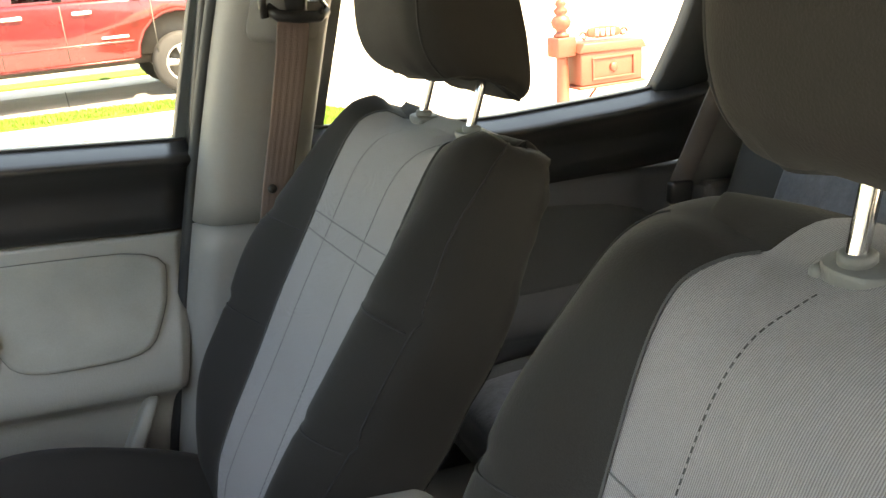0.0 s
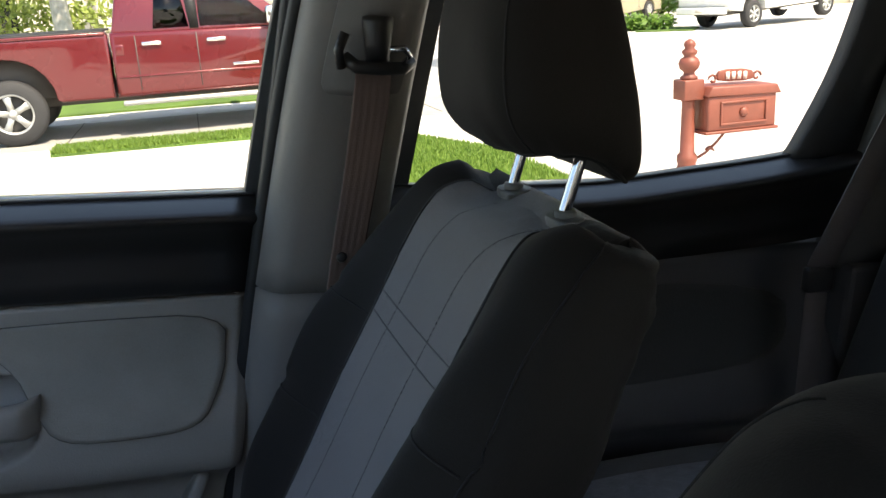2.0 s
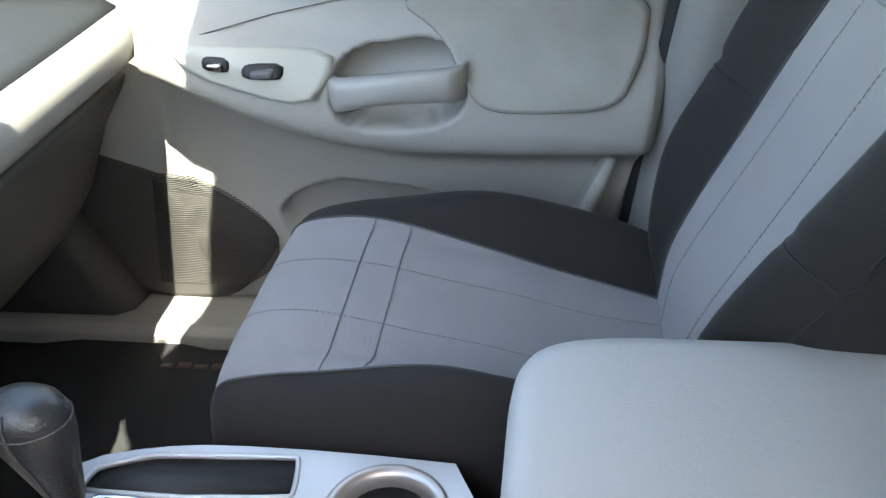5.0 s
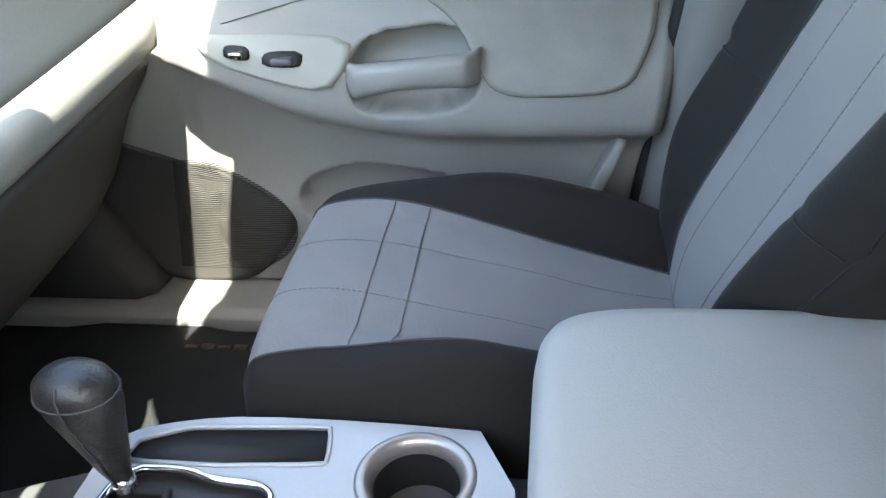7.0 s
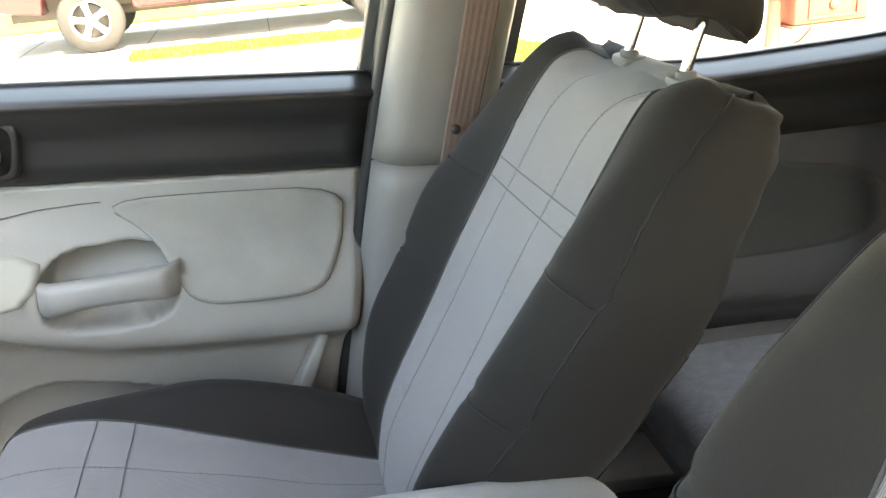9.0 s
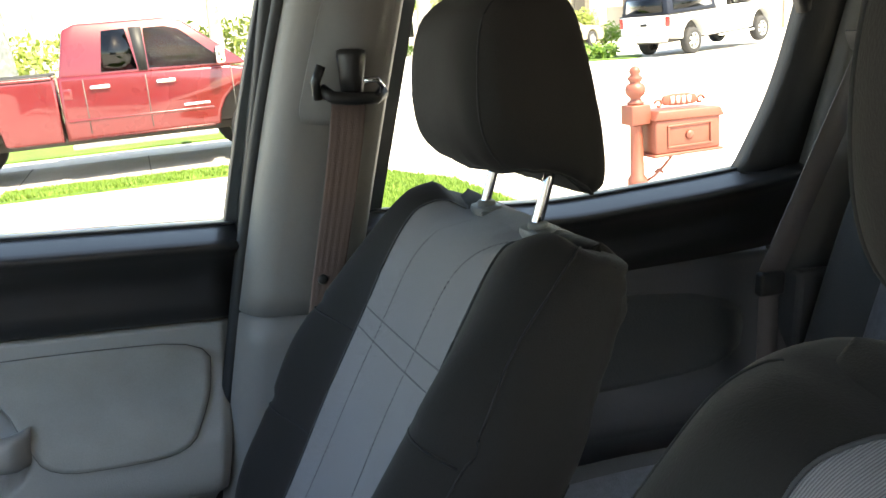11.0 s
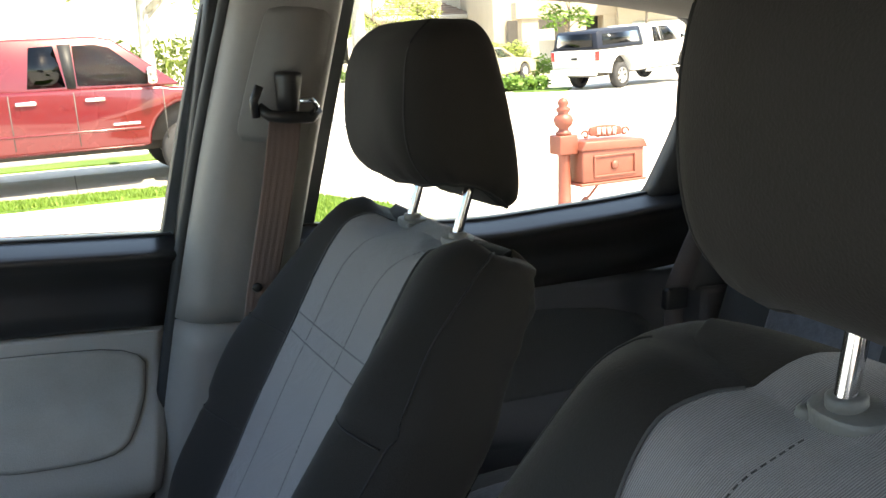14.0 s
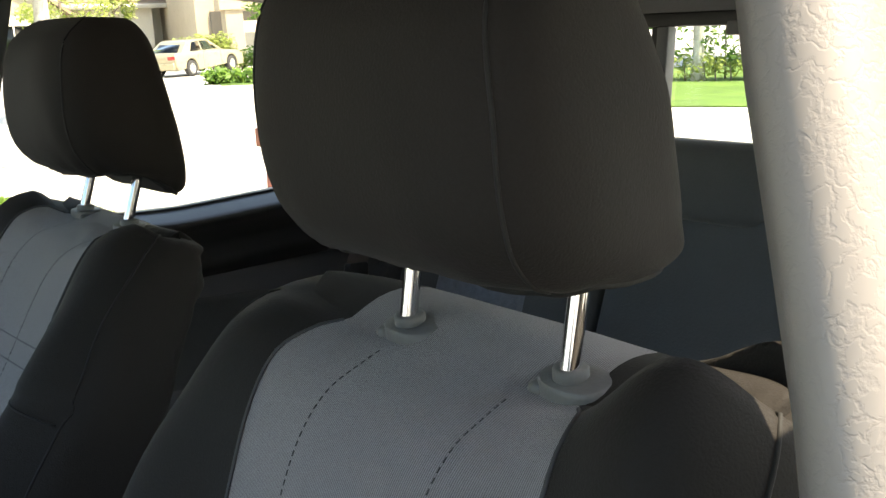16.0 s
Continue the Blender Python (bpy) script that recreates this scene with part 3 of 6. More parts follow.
# the dark upper band with its padded sill
DOOR_TOP = [(0.80, 1.182), (0.752, 1.182), (0.741, 1.190), (0.738, 1.215), (0.740, 1.240), (0.733, 1.262), (0.718, 1.282), (0.708, 1.291), (0.7045, 1.297), (0.708, 1.3025), (0.718, 1.306), (0.745, 1.312), (0.768, 1.316), (0.80, 1.316)]
rings = []
for i in range(25):
    f = i / 24
    rings.append([(-0.475 + f * (curve_at(DOOR_R, z) + 0.475), y, z) for y, z in DOOR_TOP])
part("upper_trim", loft(rings), DARK_PLASTIC, door)
part("outer_skin", box(-0.60, 0.802, 0.60, 0.47, 0.83, 1.315), BODY_PAINT, door)
part("belt_seal", box(-0.48, 0.766, 1.308, 0.476, 0.776, 1.3195, 0.002), RUBBER, door)


def slanted(x0, z0, x1, z1, w, deep=0.035):
    """A bar in the window plane; w: its width along x."""
    rings = []
    for f in [k / 6 for k in range(7)]:
        x, z = x0 + (x1 - x0) * f, z0 + (z1 - z0) * f
        y = outward(z)
        rings.append([(x, y - 0.012, z), (x + 0.004, y - 0.02, z), (x + w - 0.004, y - 0.02, z), (x + w, y - 0.012, z), (x + w, y + deep, z), (x, y + deep, z)])
    return loft(rings)


part("window_frame", slanted(0.478, 1.30, 0.530, 1.69, 0.034), RUBBER, door)
rings = [[(-0.62 + 0.48 * f, outward(1.32 + 0.35 * f) + dy, 1.32 + 0.35 * f + dz) for dy, dz in ((-0.015, -0.01), (-0.015, 0.02), (0.02, 0.02), (0.02, -0.01))] for f in [k / 6 for k in range(7)]]
part("window_frame", loft(rings), RUBBER, door)
bm = loft([[(-0.62, 0.772, 1.30), (0.482, 0.772, 1.30)], [(-0.12, 0.702, 1.675), (0.535, 0.702, 1.675)]], closed=False)
pane = part("window_pane", bm, CLEAR, door)
pane.visible_shadow = False
INSERT = [(0.080, 1.154), (0.26, 1.158), (0.428, 1.154), (0.426, 1.09), (0.414, 1.06), (0.388, 1.014), (0.30, 1.008), (0.210, 1.010), (0.182, 1.05), (0.150, 1.105)]
part("cloth_insert", patch(INSERT, lambda x, z: curve_at(DOOR_PROF, z) - 0.006, 14, 2, 0.012), DOOR_CLOTH, door, "faded beige cloth insert")
pl = smooth_poly(INSERT, 2)
part("insert_groove", tube([(a, curve_at(DOOR_PROF, b) - 0.0045, b) for a, b in pl + pl[:1]], 0.0013, 6), GROOVE, door)
# arm rest switch panel
SWP = [(-0.215, 1.112), (-0.10, 1.100), (0.004, 1.086), (0.0, 1.055), (-0.03, 1.022), (-0.10, 1.040), (-0.19, 1.072)]
swp = part("switch_panel", patch(SWP, lambda x, z: min(door_y(x, z), 0.75) - 0.005, 8, 1, 0.012), CREAM_PLASTIC, door, "cream switch panel")
for cx, cz, w in ((-0.150, 1.084, 0.018), (-0.088, 1.071, 0.027)):
    dy = door_y(cx, cz)
    part("switch_bezel", patch([(cx - w, cz + 0.009), (cx - 0.5 * w, cz + 0.012), (cx + w, cz + 0.007), (cx + w, cz - 0.009), (cx + 0.5 * w, cz - 0.010), (cx - w, cz - 0.006)], lambda x, z: min(door_y(x, z), 0.75) - 0.0075, 3, 1, 0.004), RUBBER, swp)
    part("switch", box(cx - w * 0.55, dy - 0.016, cz - 0.006, cx + w * 0.55, dy + 0.004, cz + 0.004, 0.003), CHROME if w < 0.02 else GREY_PLASTIC, swp)
# pull handle across its cup
rings = []
for i in range(25):
    f = i / 24
    x = -0.008 + 0.196 * f
    z = 1.029 + 0.018 * f + 0.009 * math.sin(math.pi * f)
    y = 0.690 - 0.012 * math.sin(math.pi * f) + 0.02 * (1 - ease(0.0, 0.12, f)) + 0.02 * ease(0.9, 1, f)
    h = 0.025 - 0.005 * math.sin(math.pi * f)
    rings.append([(x, y + 0.017 * signed_pow(math.cos(a), 0.6), z + h * signed_pow(math.sin(a), 0.7)) for a in [k * math.pi / 8 for k in range(16)]])
part("pull_handle", loft(rings), TAN_PLASTIC, door)
# latch
LATCH = smooth_poly([(-0.136, 1.262), (-0.118, 1.280), (-0.06, 1.281), (-0.010, 1.280), (0.003, 1.268), (0.0, 1.232), (-0.006, 1.202), (-0.02, 1.195), (-0.075, 1.193), (-0.125, 1.196), (-0.138, 1.215)], 1)
lt = part("latch_bezel", loft([[(a, 0.742, b) for a, b in LATCH], [(a, 0.729, b) for a, b in LATCH], [(-0.068 + 0.96 * (a + 0.068), 0.7255, 1.238 + 0.95 * (b - 1.238)) for a, b in LATCH], [(-0.068 + 0.84 * (a + 0.068), 0.7265, 1.238 + 0.78 * (b - 1.238)) for a, b in LATCH]], caps=False), DARK_PLASTIC, door)
part("latch_cup", loft([[(-0.068 + k * (a + 0.068), y, 1.238 + k * 0.93 * (b - 1.238)) for a, b in LATCH] for k, y in ((0.86, 0.7262), (0.80, 0.738), (0.05, 0.7385))]), RUBBER, lt)
part("latch_lever", loft([[(x, y - 0.005, z + 0.007), (x, y - 0.007, z), (x, y - 0.004, z - 0.006), (x, y + 0.004, z)] for x, y, z in ((-0.110, 0.734, 1.218), (-0.100, 0.727, 1.216), (-0.070, 0.724, 1.216), (-0.040, 0.724, 1.219), (-0.027, 0.727, 1.226), (-0.022, 0.734, 1.236))]), ALLOY, lt, "satin metal release lever")
part("lock_knob", box(-0.046, 0.722, 1.238, -0.024, 0.734, 1.262, 0.003), DARK_PLASTIC, lt)
part("lock_marker", box(-0.045, 0.7205, 1.240, -0.034, 0.7215, 1.258, 0.0004), ORANGE, lt, "orange lock marker")
# speaker grille: ribs over a dark cloth
GR = [(-0.446, 0.918), (-0.384, 0.897), (-0.318, 0.874), (-0.247, 0.842), (-0.195, 0.814), (-0.146, 0.782), (-0.133, 0.754), (-0.165, 0.709), (-0.209, 0.661), (-0.254, 0.639), (-0.361, 0.633), (-0.437, 0.669), (-0.477, 0.751), (-0.469, 0.861)]
gr = part("speaker_grille", patch(GR, lambda x, z: door_y(x, z) - 0.0055, 14, 1, 0.010), KICK_PLASTIC, door, "dark lower panel with ribbed speaker grille")
bm = None
for k in range(62):
    z = 0.668 + k * 0.0034
    l = -0.362 + 0.16 * (z - 0.66)
    r = curve_at([(0.66, -0.22), (0.70, -0.16), (0.75, -0.135), (0.79, -0.15), (0.83, -0.205), (0.88, -0.30)], z)
    bm = tube([(l + (r - l) * q / 4, door_y(l + (r - l) * q / 4, z) - 0.0060, z) for q in range(5)], 0.0011, 5, bm)
part("ribs", bm, KICK_PLASTIC, gr, kind="stuff")
# bottom rear corner: a small bright bracket on the door's edge
SEAMLINE = [(-0.27, 1.098), (-0.24, 1.112), (-0.168, 1.120), (-0.08, 1.133), (0.0, 1.146), (0.06, 1.151), (0.088, 1.152)]
part("trim_seam", tube([(x, door_y(x, z) - 0.0005, z) for x, z in SEAMLINE], 0.0009, 6), GROOVE, door)
part("corner_gusset", prism([(0.326, 0.815), (0.380, 0.935), (0.396, 0.928), (0.352, 0.806)], 0.704, 0.75, 0.006), TAN_PLASTIC, door)

# ---- doors behind, both sides; and the driver's sill band ----
BELT_R = [(0.60, 1.322), (0.675, 1.320), (0.964, 1.313), (1.139, 1.327), (1.348, 1.350), (1.46, 1.372)]


def rear_door(side, label):
    t = thing("rear_door", (1.0, side * 0.76, 0.64), label, "car door", "rear doors")
    prof = [(0.80, -0.128), (0.752, -0.128), (0.741, -0.122), (0.738, -0.10), (0.742, -0.08), (0.733, -0.055), (0.718, -0.036), (0.708, -0.026), (0.7045, -0.020), (0.708, -0.0145), (0.718, -0.011), (0.745, -0.004), (0.768, 0.0), (0.80, 0.0)]
    rings = []
    for i in range(29):
        x = 0.62 + i * 0.03
        b = curve_at(BELT_R, x)
        rings.append([(x, side * y, b + (c if c > -0.12 else -0.13 - 0.4 * (b - 1.32))) for y, c in prof])
    part("upper_trim", loft(rings), DARK_PLASTIC, t)
    rows = []
    for k in range(30):
        z = 0.642 + k * (1.196 - 0.642) / 29
        row = [(0.62 + 0.84 * i / 40, side * (curve_at(DOOR_PROF, z + 0.03) + 0.01), z) for i in range(41)]
        rows.append(row + [(1.46, side * 0.80, z), (0.62, side * 0.80, z)])
    # beige lower trim given grey plastic, its shade behind the seat painted in
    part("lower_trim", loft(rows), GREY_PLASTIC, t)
    part("outer_skin", bm_side(box(0.60, 0.802, 0.60, 1.72, 0.83, 1.31), side), BODY_PAINT, t)
    part("cloth_insert", bm_side(patch([(0.80, 1.150), (1.36, 1.140), (1.36, 1.02), (1.10, 1.0), (0.85, 1.0)], lambda x, z: curve_at(DOOR_PROF, z + 0.03) + 0.004, 8, 2, 0.012), side), REAR_CLOTH, t)
    # frame round the glass
    rings = []
    for f in [k / 10 for k in range(11)]:
        z = 1.33 + 0.35 * f
        x = curve_at([(1.33, 1.328), (1.37, 1.346), (1.485, 1.381), (1.60, 1.395), (1.70, 1.398)], z)
        y = outward(z)
        rings.append([(x, side * (y - 0.015), z), (x + 0.04, side * (y - 0.03), z), (x + 0.15, side * (y - 0.03), z), (x + 0.15, side * (y + 0.02), z), (x + 0.002, side * (y + 0.02), z)])
    part("window_frame", loft(rings), RUBBER, t)
    for (x0, z0, x1, z1) in ((1.394, 1.668, 1.325, 1.674),):
        part("frame_corner", bm_side(prism(smooth_poly([(x0 + 0.01, z0), (x1, z1), (x0 - 0.02, z0 + (0.02 if z0 < 1.5 else -0.02)), (x0 + 0.006, z0 + (0.07 if z0 < 1.5 else -0.07))], 1), outward(z0) - 0.012, outward(z0) + 0.012), side), RUBBER, t)
    bm = loft([[(0.63, side * 0.772, 1.30), (1.43, side * 0.772, 1.30)], [(0.69, side * 0.702, 1.69), (1.43, side * 0.702, 1.69)]], closed=False)
    pane = part("window_pane", bm, CLEAR, t)
    pane.visible_shadow = False
    rings = [[(x, side * (0.766 + dy), curve_at(BELT_R, x) + dz) for dy, dz in ((-0.002, -0.006), (-0.002, 0.003), (0.008, 0.003), (0.008, -0.006))] for x in [0.63 + 0.035 * k for k in range(22)]]
    part("belt_seal", loft(rings), RUBBER, t)
    return t


def bm_side(bm, side):
    if side < 0:
        bmesh.ops.scale(bm, vec=(1, -1, 1), verts=bm.verts)
    return bm


rear_door(1, "rear passenger-side door with dark upper band and clear window")
rear_door(-1, "rear driver-side door with dark upper band and clear window")
for side in (1, -1):
    rings = []
    for f in [k / 10 for k in range(11)]:
        z = 1.16 + 0.56 * f
        x = 1.425 + 0.04 * f
        y = curve_at([(1.16, 0.725), (1.35, 0.70), (1.66, 0.64), (1.72, 0.60)], z)
        rings.append([(x, side * (y + 0.06), z), (x + 0.006, side * (y + 0.008), z), (x + 0.02, side * y, z), (1.72, side * (y - 0.02), z), (1.72, side * (y + 0.08), z)])
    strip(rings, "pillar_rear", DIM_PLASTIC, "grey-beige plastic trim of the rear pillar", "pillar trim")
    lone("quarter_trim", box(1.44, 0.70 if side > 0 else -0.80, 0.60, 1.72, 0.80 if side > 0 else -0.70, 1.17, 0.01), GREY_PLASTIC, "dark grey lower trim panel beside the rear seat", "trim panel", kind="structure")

# ---- the driver's door, unseen, added closed to block light; its window down ----
dd = thing("driver_door", (0.0, -0.76, 0.64), "unseen driver door with dark upper band, added closed to block light, window lowered", "car door")
rings = []
for i in range(13):
    f = i / 12
    rings.append([(-0.475 + f * (curve_at(DOOR_R, z) + 0.465), -max(y, 0.724), z) for y, z in DOOR_TOP])
part("upper_trim", loft(rings), DARK_PLASTIC, dd)
rows = []
for k in range(20):
    z = 0.642 + k * (1.180 - 0.642) / 19
    rows.append([(-0.475 + (curve_at(DOOR_R, z) + 0.475) * i / 20, -max(0.735, curve_at(DOOR_PROF, z)), z) for i in range(21)] + [(curve_at(DOOR_R, z), -0.80, z), (-0.475, -0.80, z)])
part("lower_trim", loft(rows), TAN_PLASTIC, dd)
part("outer_skin", box(-0.60, -0.83, 0.60, 0.47, -0.802, 1.315), BODY_PAINT, dd)

# ---- front seats ----
BACK_F = [(0.0, 0.432, 0.845), (0.12, 0.446, 0.944), (0.40, 0.518, 1.10), (0.62, 0.581, 1.237), (0.78, 0.626, 1.325), (0.88, 0.660, 1.361), (0.95, 0.692, 1.373), (1.0, 0.716, 1.377)]
BACK_B = [(0.0, 0.585, 0.845), (0.12, 0.612, 0.944), (0.40, 0.668, 1.10), (0.62, 0.722, 1.237), (0.78, 0.750, 1.305), (0.88, 0.764, 1.340), (0.95, 0.772, 1.362), (1.0, 0.770, 1.374)]
NEAR = [(0.0, 0.76), (0.2, 0.78), (0.42, 0.93), (0.60, 1.0), (1.0, 1.0)]
BACK_W = [(0.0, 0.225), (0.12, 0.245), (0.30, 0.256), (0.50, 0.256), (0.65, 0.248), (0.78, 0.230), (0.88, 0.218), (0.94, 0.208), (0.975, 0.192), (1.0, 0.165)]
BACK_BOL = [(0.0, 0.015), (0.2, 0.045), (0.5, 0.050), (0.7, 0.032), (0.85, 0.014), (1.0, 0.0)]
PANEL_W = [(0.0, 0.105), (0.3, 0.118), (0.6, 0.124), (0.85, 0.124), (0.95, 0.112), (1.0, 0.092)]
PANEL_N = [(0.0, 0.110), (0.3, 0.128), (0.48, 0.140), (0.62, 0.140), (0.80, 0.141), (0.88, 0.122), (0.94, 0.102), (1.0, 0.070)]
HEAD = [0.026, 0.0]
SHOULDER = [0.026, 0.155, 0.026, 0.155, 0.0, 1.0]
SEAT_Y = 0.360


def three(keys, s):
    return curve_at([(k[0], k[1]) for k in keys], s), curve_at([(k[0], k[2]) for k in keys], s)


def corner(s):
    """How square the backrest is in plan; rounder toward its top."""
    return 0.5 + 0.28 * ease(0.86, 1.0, s)


def back_point(s, a):
    """A point of the backrest: s up its height, a the angle round it (0 toward the door, 90 the front)."""
    fx, fz = three(BACK_F, s)
    bx, bz = three(BACK_B, s)
    w = curve_at(BACK_W, s)
    n = corner(s)
    c, q = math.cos(a), math.sin(a)
    y = w * signed_pow(c, n) * (1 if c > 0 else curve_at(NEAR, s))
    d = 0.5 - 0.5 * signed_pow(q, 0.62)
    u = abs(c) ** n
    bol = curve_at(BACK_BOL, s) * (ease(0.50, 0.80, u) - 0.55 * ease(0.80, 1.0, u)) * ease(0.72, 0.3, d)
    tuck = ease(0.66, 0.80, u) * ease(0.6, 0.3, d)
    bol -= 0.006 * tuck * (math.exp(-((s - 0.61) / 0.012) ** 2) + math.exp(-((s - 0.41) / 0.012) ** 2))
    fold = 0.007 * math.sin(62 * s + 30 * d + 9 * noise.noise(Vector((y * 7, s * 6, d * 3)))) * ease(0.84, 0.93, s) * ease(0.55, 0.8, u) * ease(0.12, 0.4, d) * (SHOULDER[5] if y < 0 else 0.25)
    bol += fold * max(0.0, 0.3 + noise.noise(Vector((y * 9, s * 11, d * 5))))
    pleat = 0.0016 * math.sin(23 * s + 40 * y) * ease(0.5, 0.8, u) + 0.003 * noise.noise(Vector((y * 5, s * 5, 3))) + 0.009 * noise.noise(Vector((y * 13, s * 9, d * 2))) * ease(0.35, 0.7, d) + 0.0055 * noise.noise(Vector((y * 40, s * 22, d * 5))) * ease(0.3, 0.9, s) * SHOULDER[5] * (ease(0.82, 0.95, s) * 0.9 + 0.9 * ease(0.30, 0.6, d))
    nx, nz = -math.cos(radians(26)), math.sin(radians(26))
    sag = -0.005 * math.exp(-((abs(y) - 0.07) / 0.03) ** 2) * ease(0.84, 0.95, s) * ease(0.6, 0.2, d)
    sag += SHOULDER[0 if y < 0 else 2] * math.exp(-((abs(y) - SHOULDER[1 if y < 0 else 3]) / 0.05) ** 2) * ease(0.76, 0.94, s) * (1 - 0.8 * ease(0.95, 1.0, s)) * ease(1.0 + SHOULDER[4], 0.35 + SHOULDER[4], d)
    k = bol + pleat
    return Vector((fx + (bx - fx) * d + nx * k, SEAT_Y + y, fz + (bz - fz) * d + nz * k + sag))


def front_angle(y, s):
    v = max(-1, min(1, y / curve_at(BACK_W, s) / (1 if y > 0 else curve_at(NEAR, s))))
    return math.acos(signed_pow(v, 1 / corner(s)))


def back_front(s, y, off=0.0):
    p = back_point(s, front_angle(y, s))
    return p + off * Vector((-math.cos(radians(26)), 0, math.sin(radians(26))))


def grid(points, bm=None):
    return loft(points, closed=False, bm=bm)


CUSH_T = [(0.0, -0.032, 0.800), (0.10, -0.036, 0.850), (0.18, -0.030, 0.904), (0.26, -0.006, 0.938), (0.36, 0.066, 0.946), (0.60, 0.230, 0.910), (0.85, 0.400, 0.872), (1.0, 0.485, 0.860)]
CUSH_B = [(0.0, 0.030, 0.775), (0.2, 0.04, 0.770), (0.5, 0.15, 0.765), (1.0, 0.485, 0.765)]
CUSH_W = [(0.0, 0.215), (0.2, 0.232), (0.4, 0.242), (0.7, 0.245), (1.0, 0.225)]
CUSH_NEAR = 0.80
CUSH_BOL = [(0.0, 0.0), (0.2, 0.004), (0.35, 0.012), (0.6, 0.058), (0.8, 0.060), (1.0, 0.030)]
CUSH_PW = [(0.0, 0.140), (0.3, 0.150), (0.6, 0.135), (1.0, 0.095)]


def cush_point(s, a):
    tx, tz = three(CUSH_T, s)
    bx, bz = three(CUSH_B, s)
    w = curve_at(CUSH_W, s)
    c, q = math.cos(a), math.sin(a)
    y = w * signed_pow(c, 0.5) * (1 if c > 0 else CUSH_NEAR)
    d = 0.5 - 0.5 * signed_pow(q, 0.62)
    u = abs(c) ** 0.5
    bol = curve_at(CUSH_BOL, s) * (ease(0.5, 0.8, u) - 0.5 * ease(0.85, 1.0, u)) * ease(0.7, 0.3, d)
    wob = 0.006 * noise.noise(Vector((y * 8, s * 6, 5 + d * 2)))
    return Vector((tx + (bx - tx) * d, SEAT_Y + y, tz + (bz - tz) * d + bol + wob))


def cush_top(s, y, off=0.0):
    v = max(-1, min(1, y / curve_at(CUSH_W, s) / (1 if y > 0 else CUSH_NEAR)))
    p = cush_point(s, math.acos(signed_pow(v, 2.0)))
    return p + Vector((-off * ease(0.3, 0.1, s), 0, off * ease(0.05, 0.25, s)))


def steps(a, b, n):
    return [a + (b - a) * i / n for i in range(n + 1)]


def sheet(f, width, s_list, lo, hi, n, bm=None):
    """A sheet of the seat between two of its lines, each given as an angle by s."""
    return grid([[f(s, lo(s) + (hi(s) - lo(s)) * k / n) for k in range(n + 1)] for s in s_list], bm)


def stitches(points, r, dash=0.0036, gap=0.0026):
    """A sewn line: short threads one after another along points."""
    pts = [Vector(p) for p in points]
    bm, run, cut, on = None, [pts[0]], dash, True
    for a, b in zip(pts, pts[1:]):
        left = (b - a).length
        while left > cut:
            a = a + (b - a).normalized() * cut
            left -= cut
            if on:
                bm = tube(run + [a], r, 5, bm)
            run, on = [a], not on
            cut = dash if on else gap
        cut -= left
        run.append(b)
    return bm


def edge_angle(width, panel):
    return lambda s: math.acos(min(1, (curve_at(panel, s) / curve_at(width, s)) ** 2))


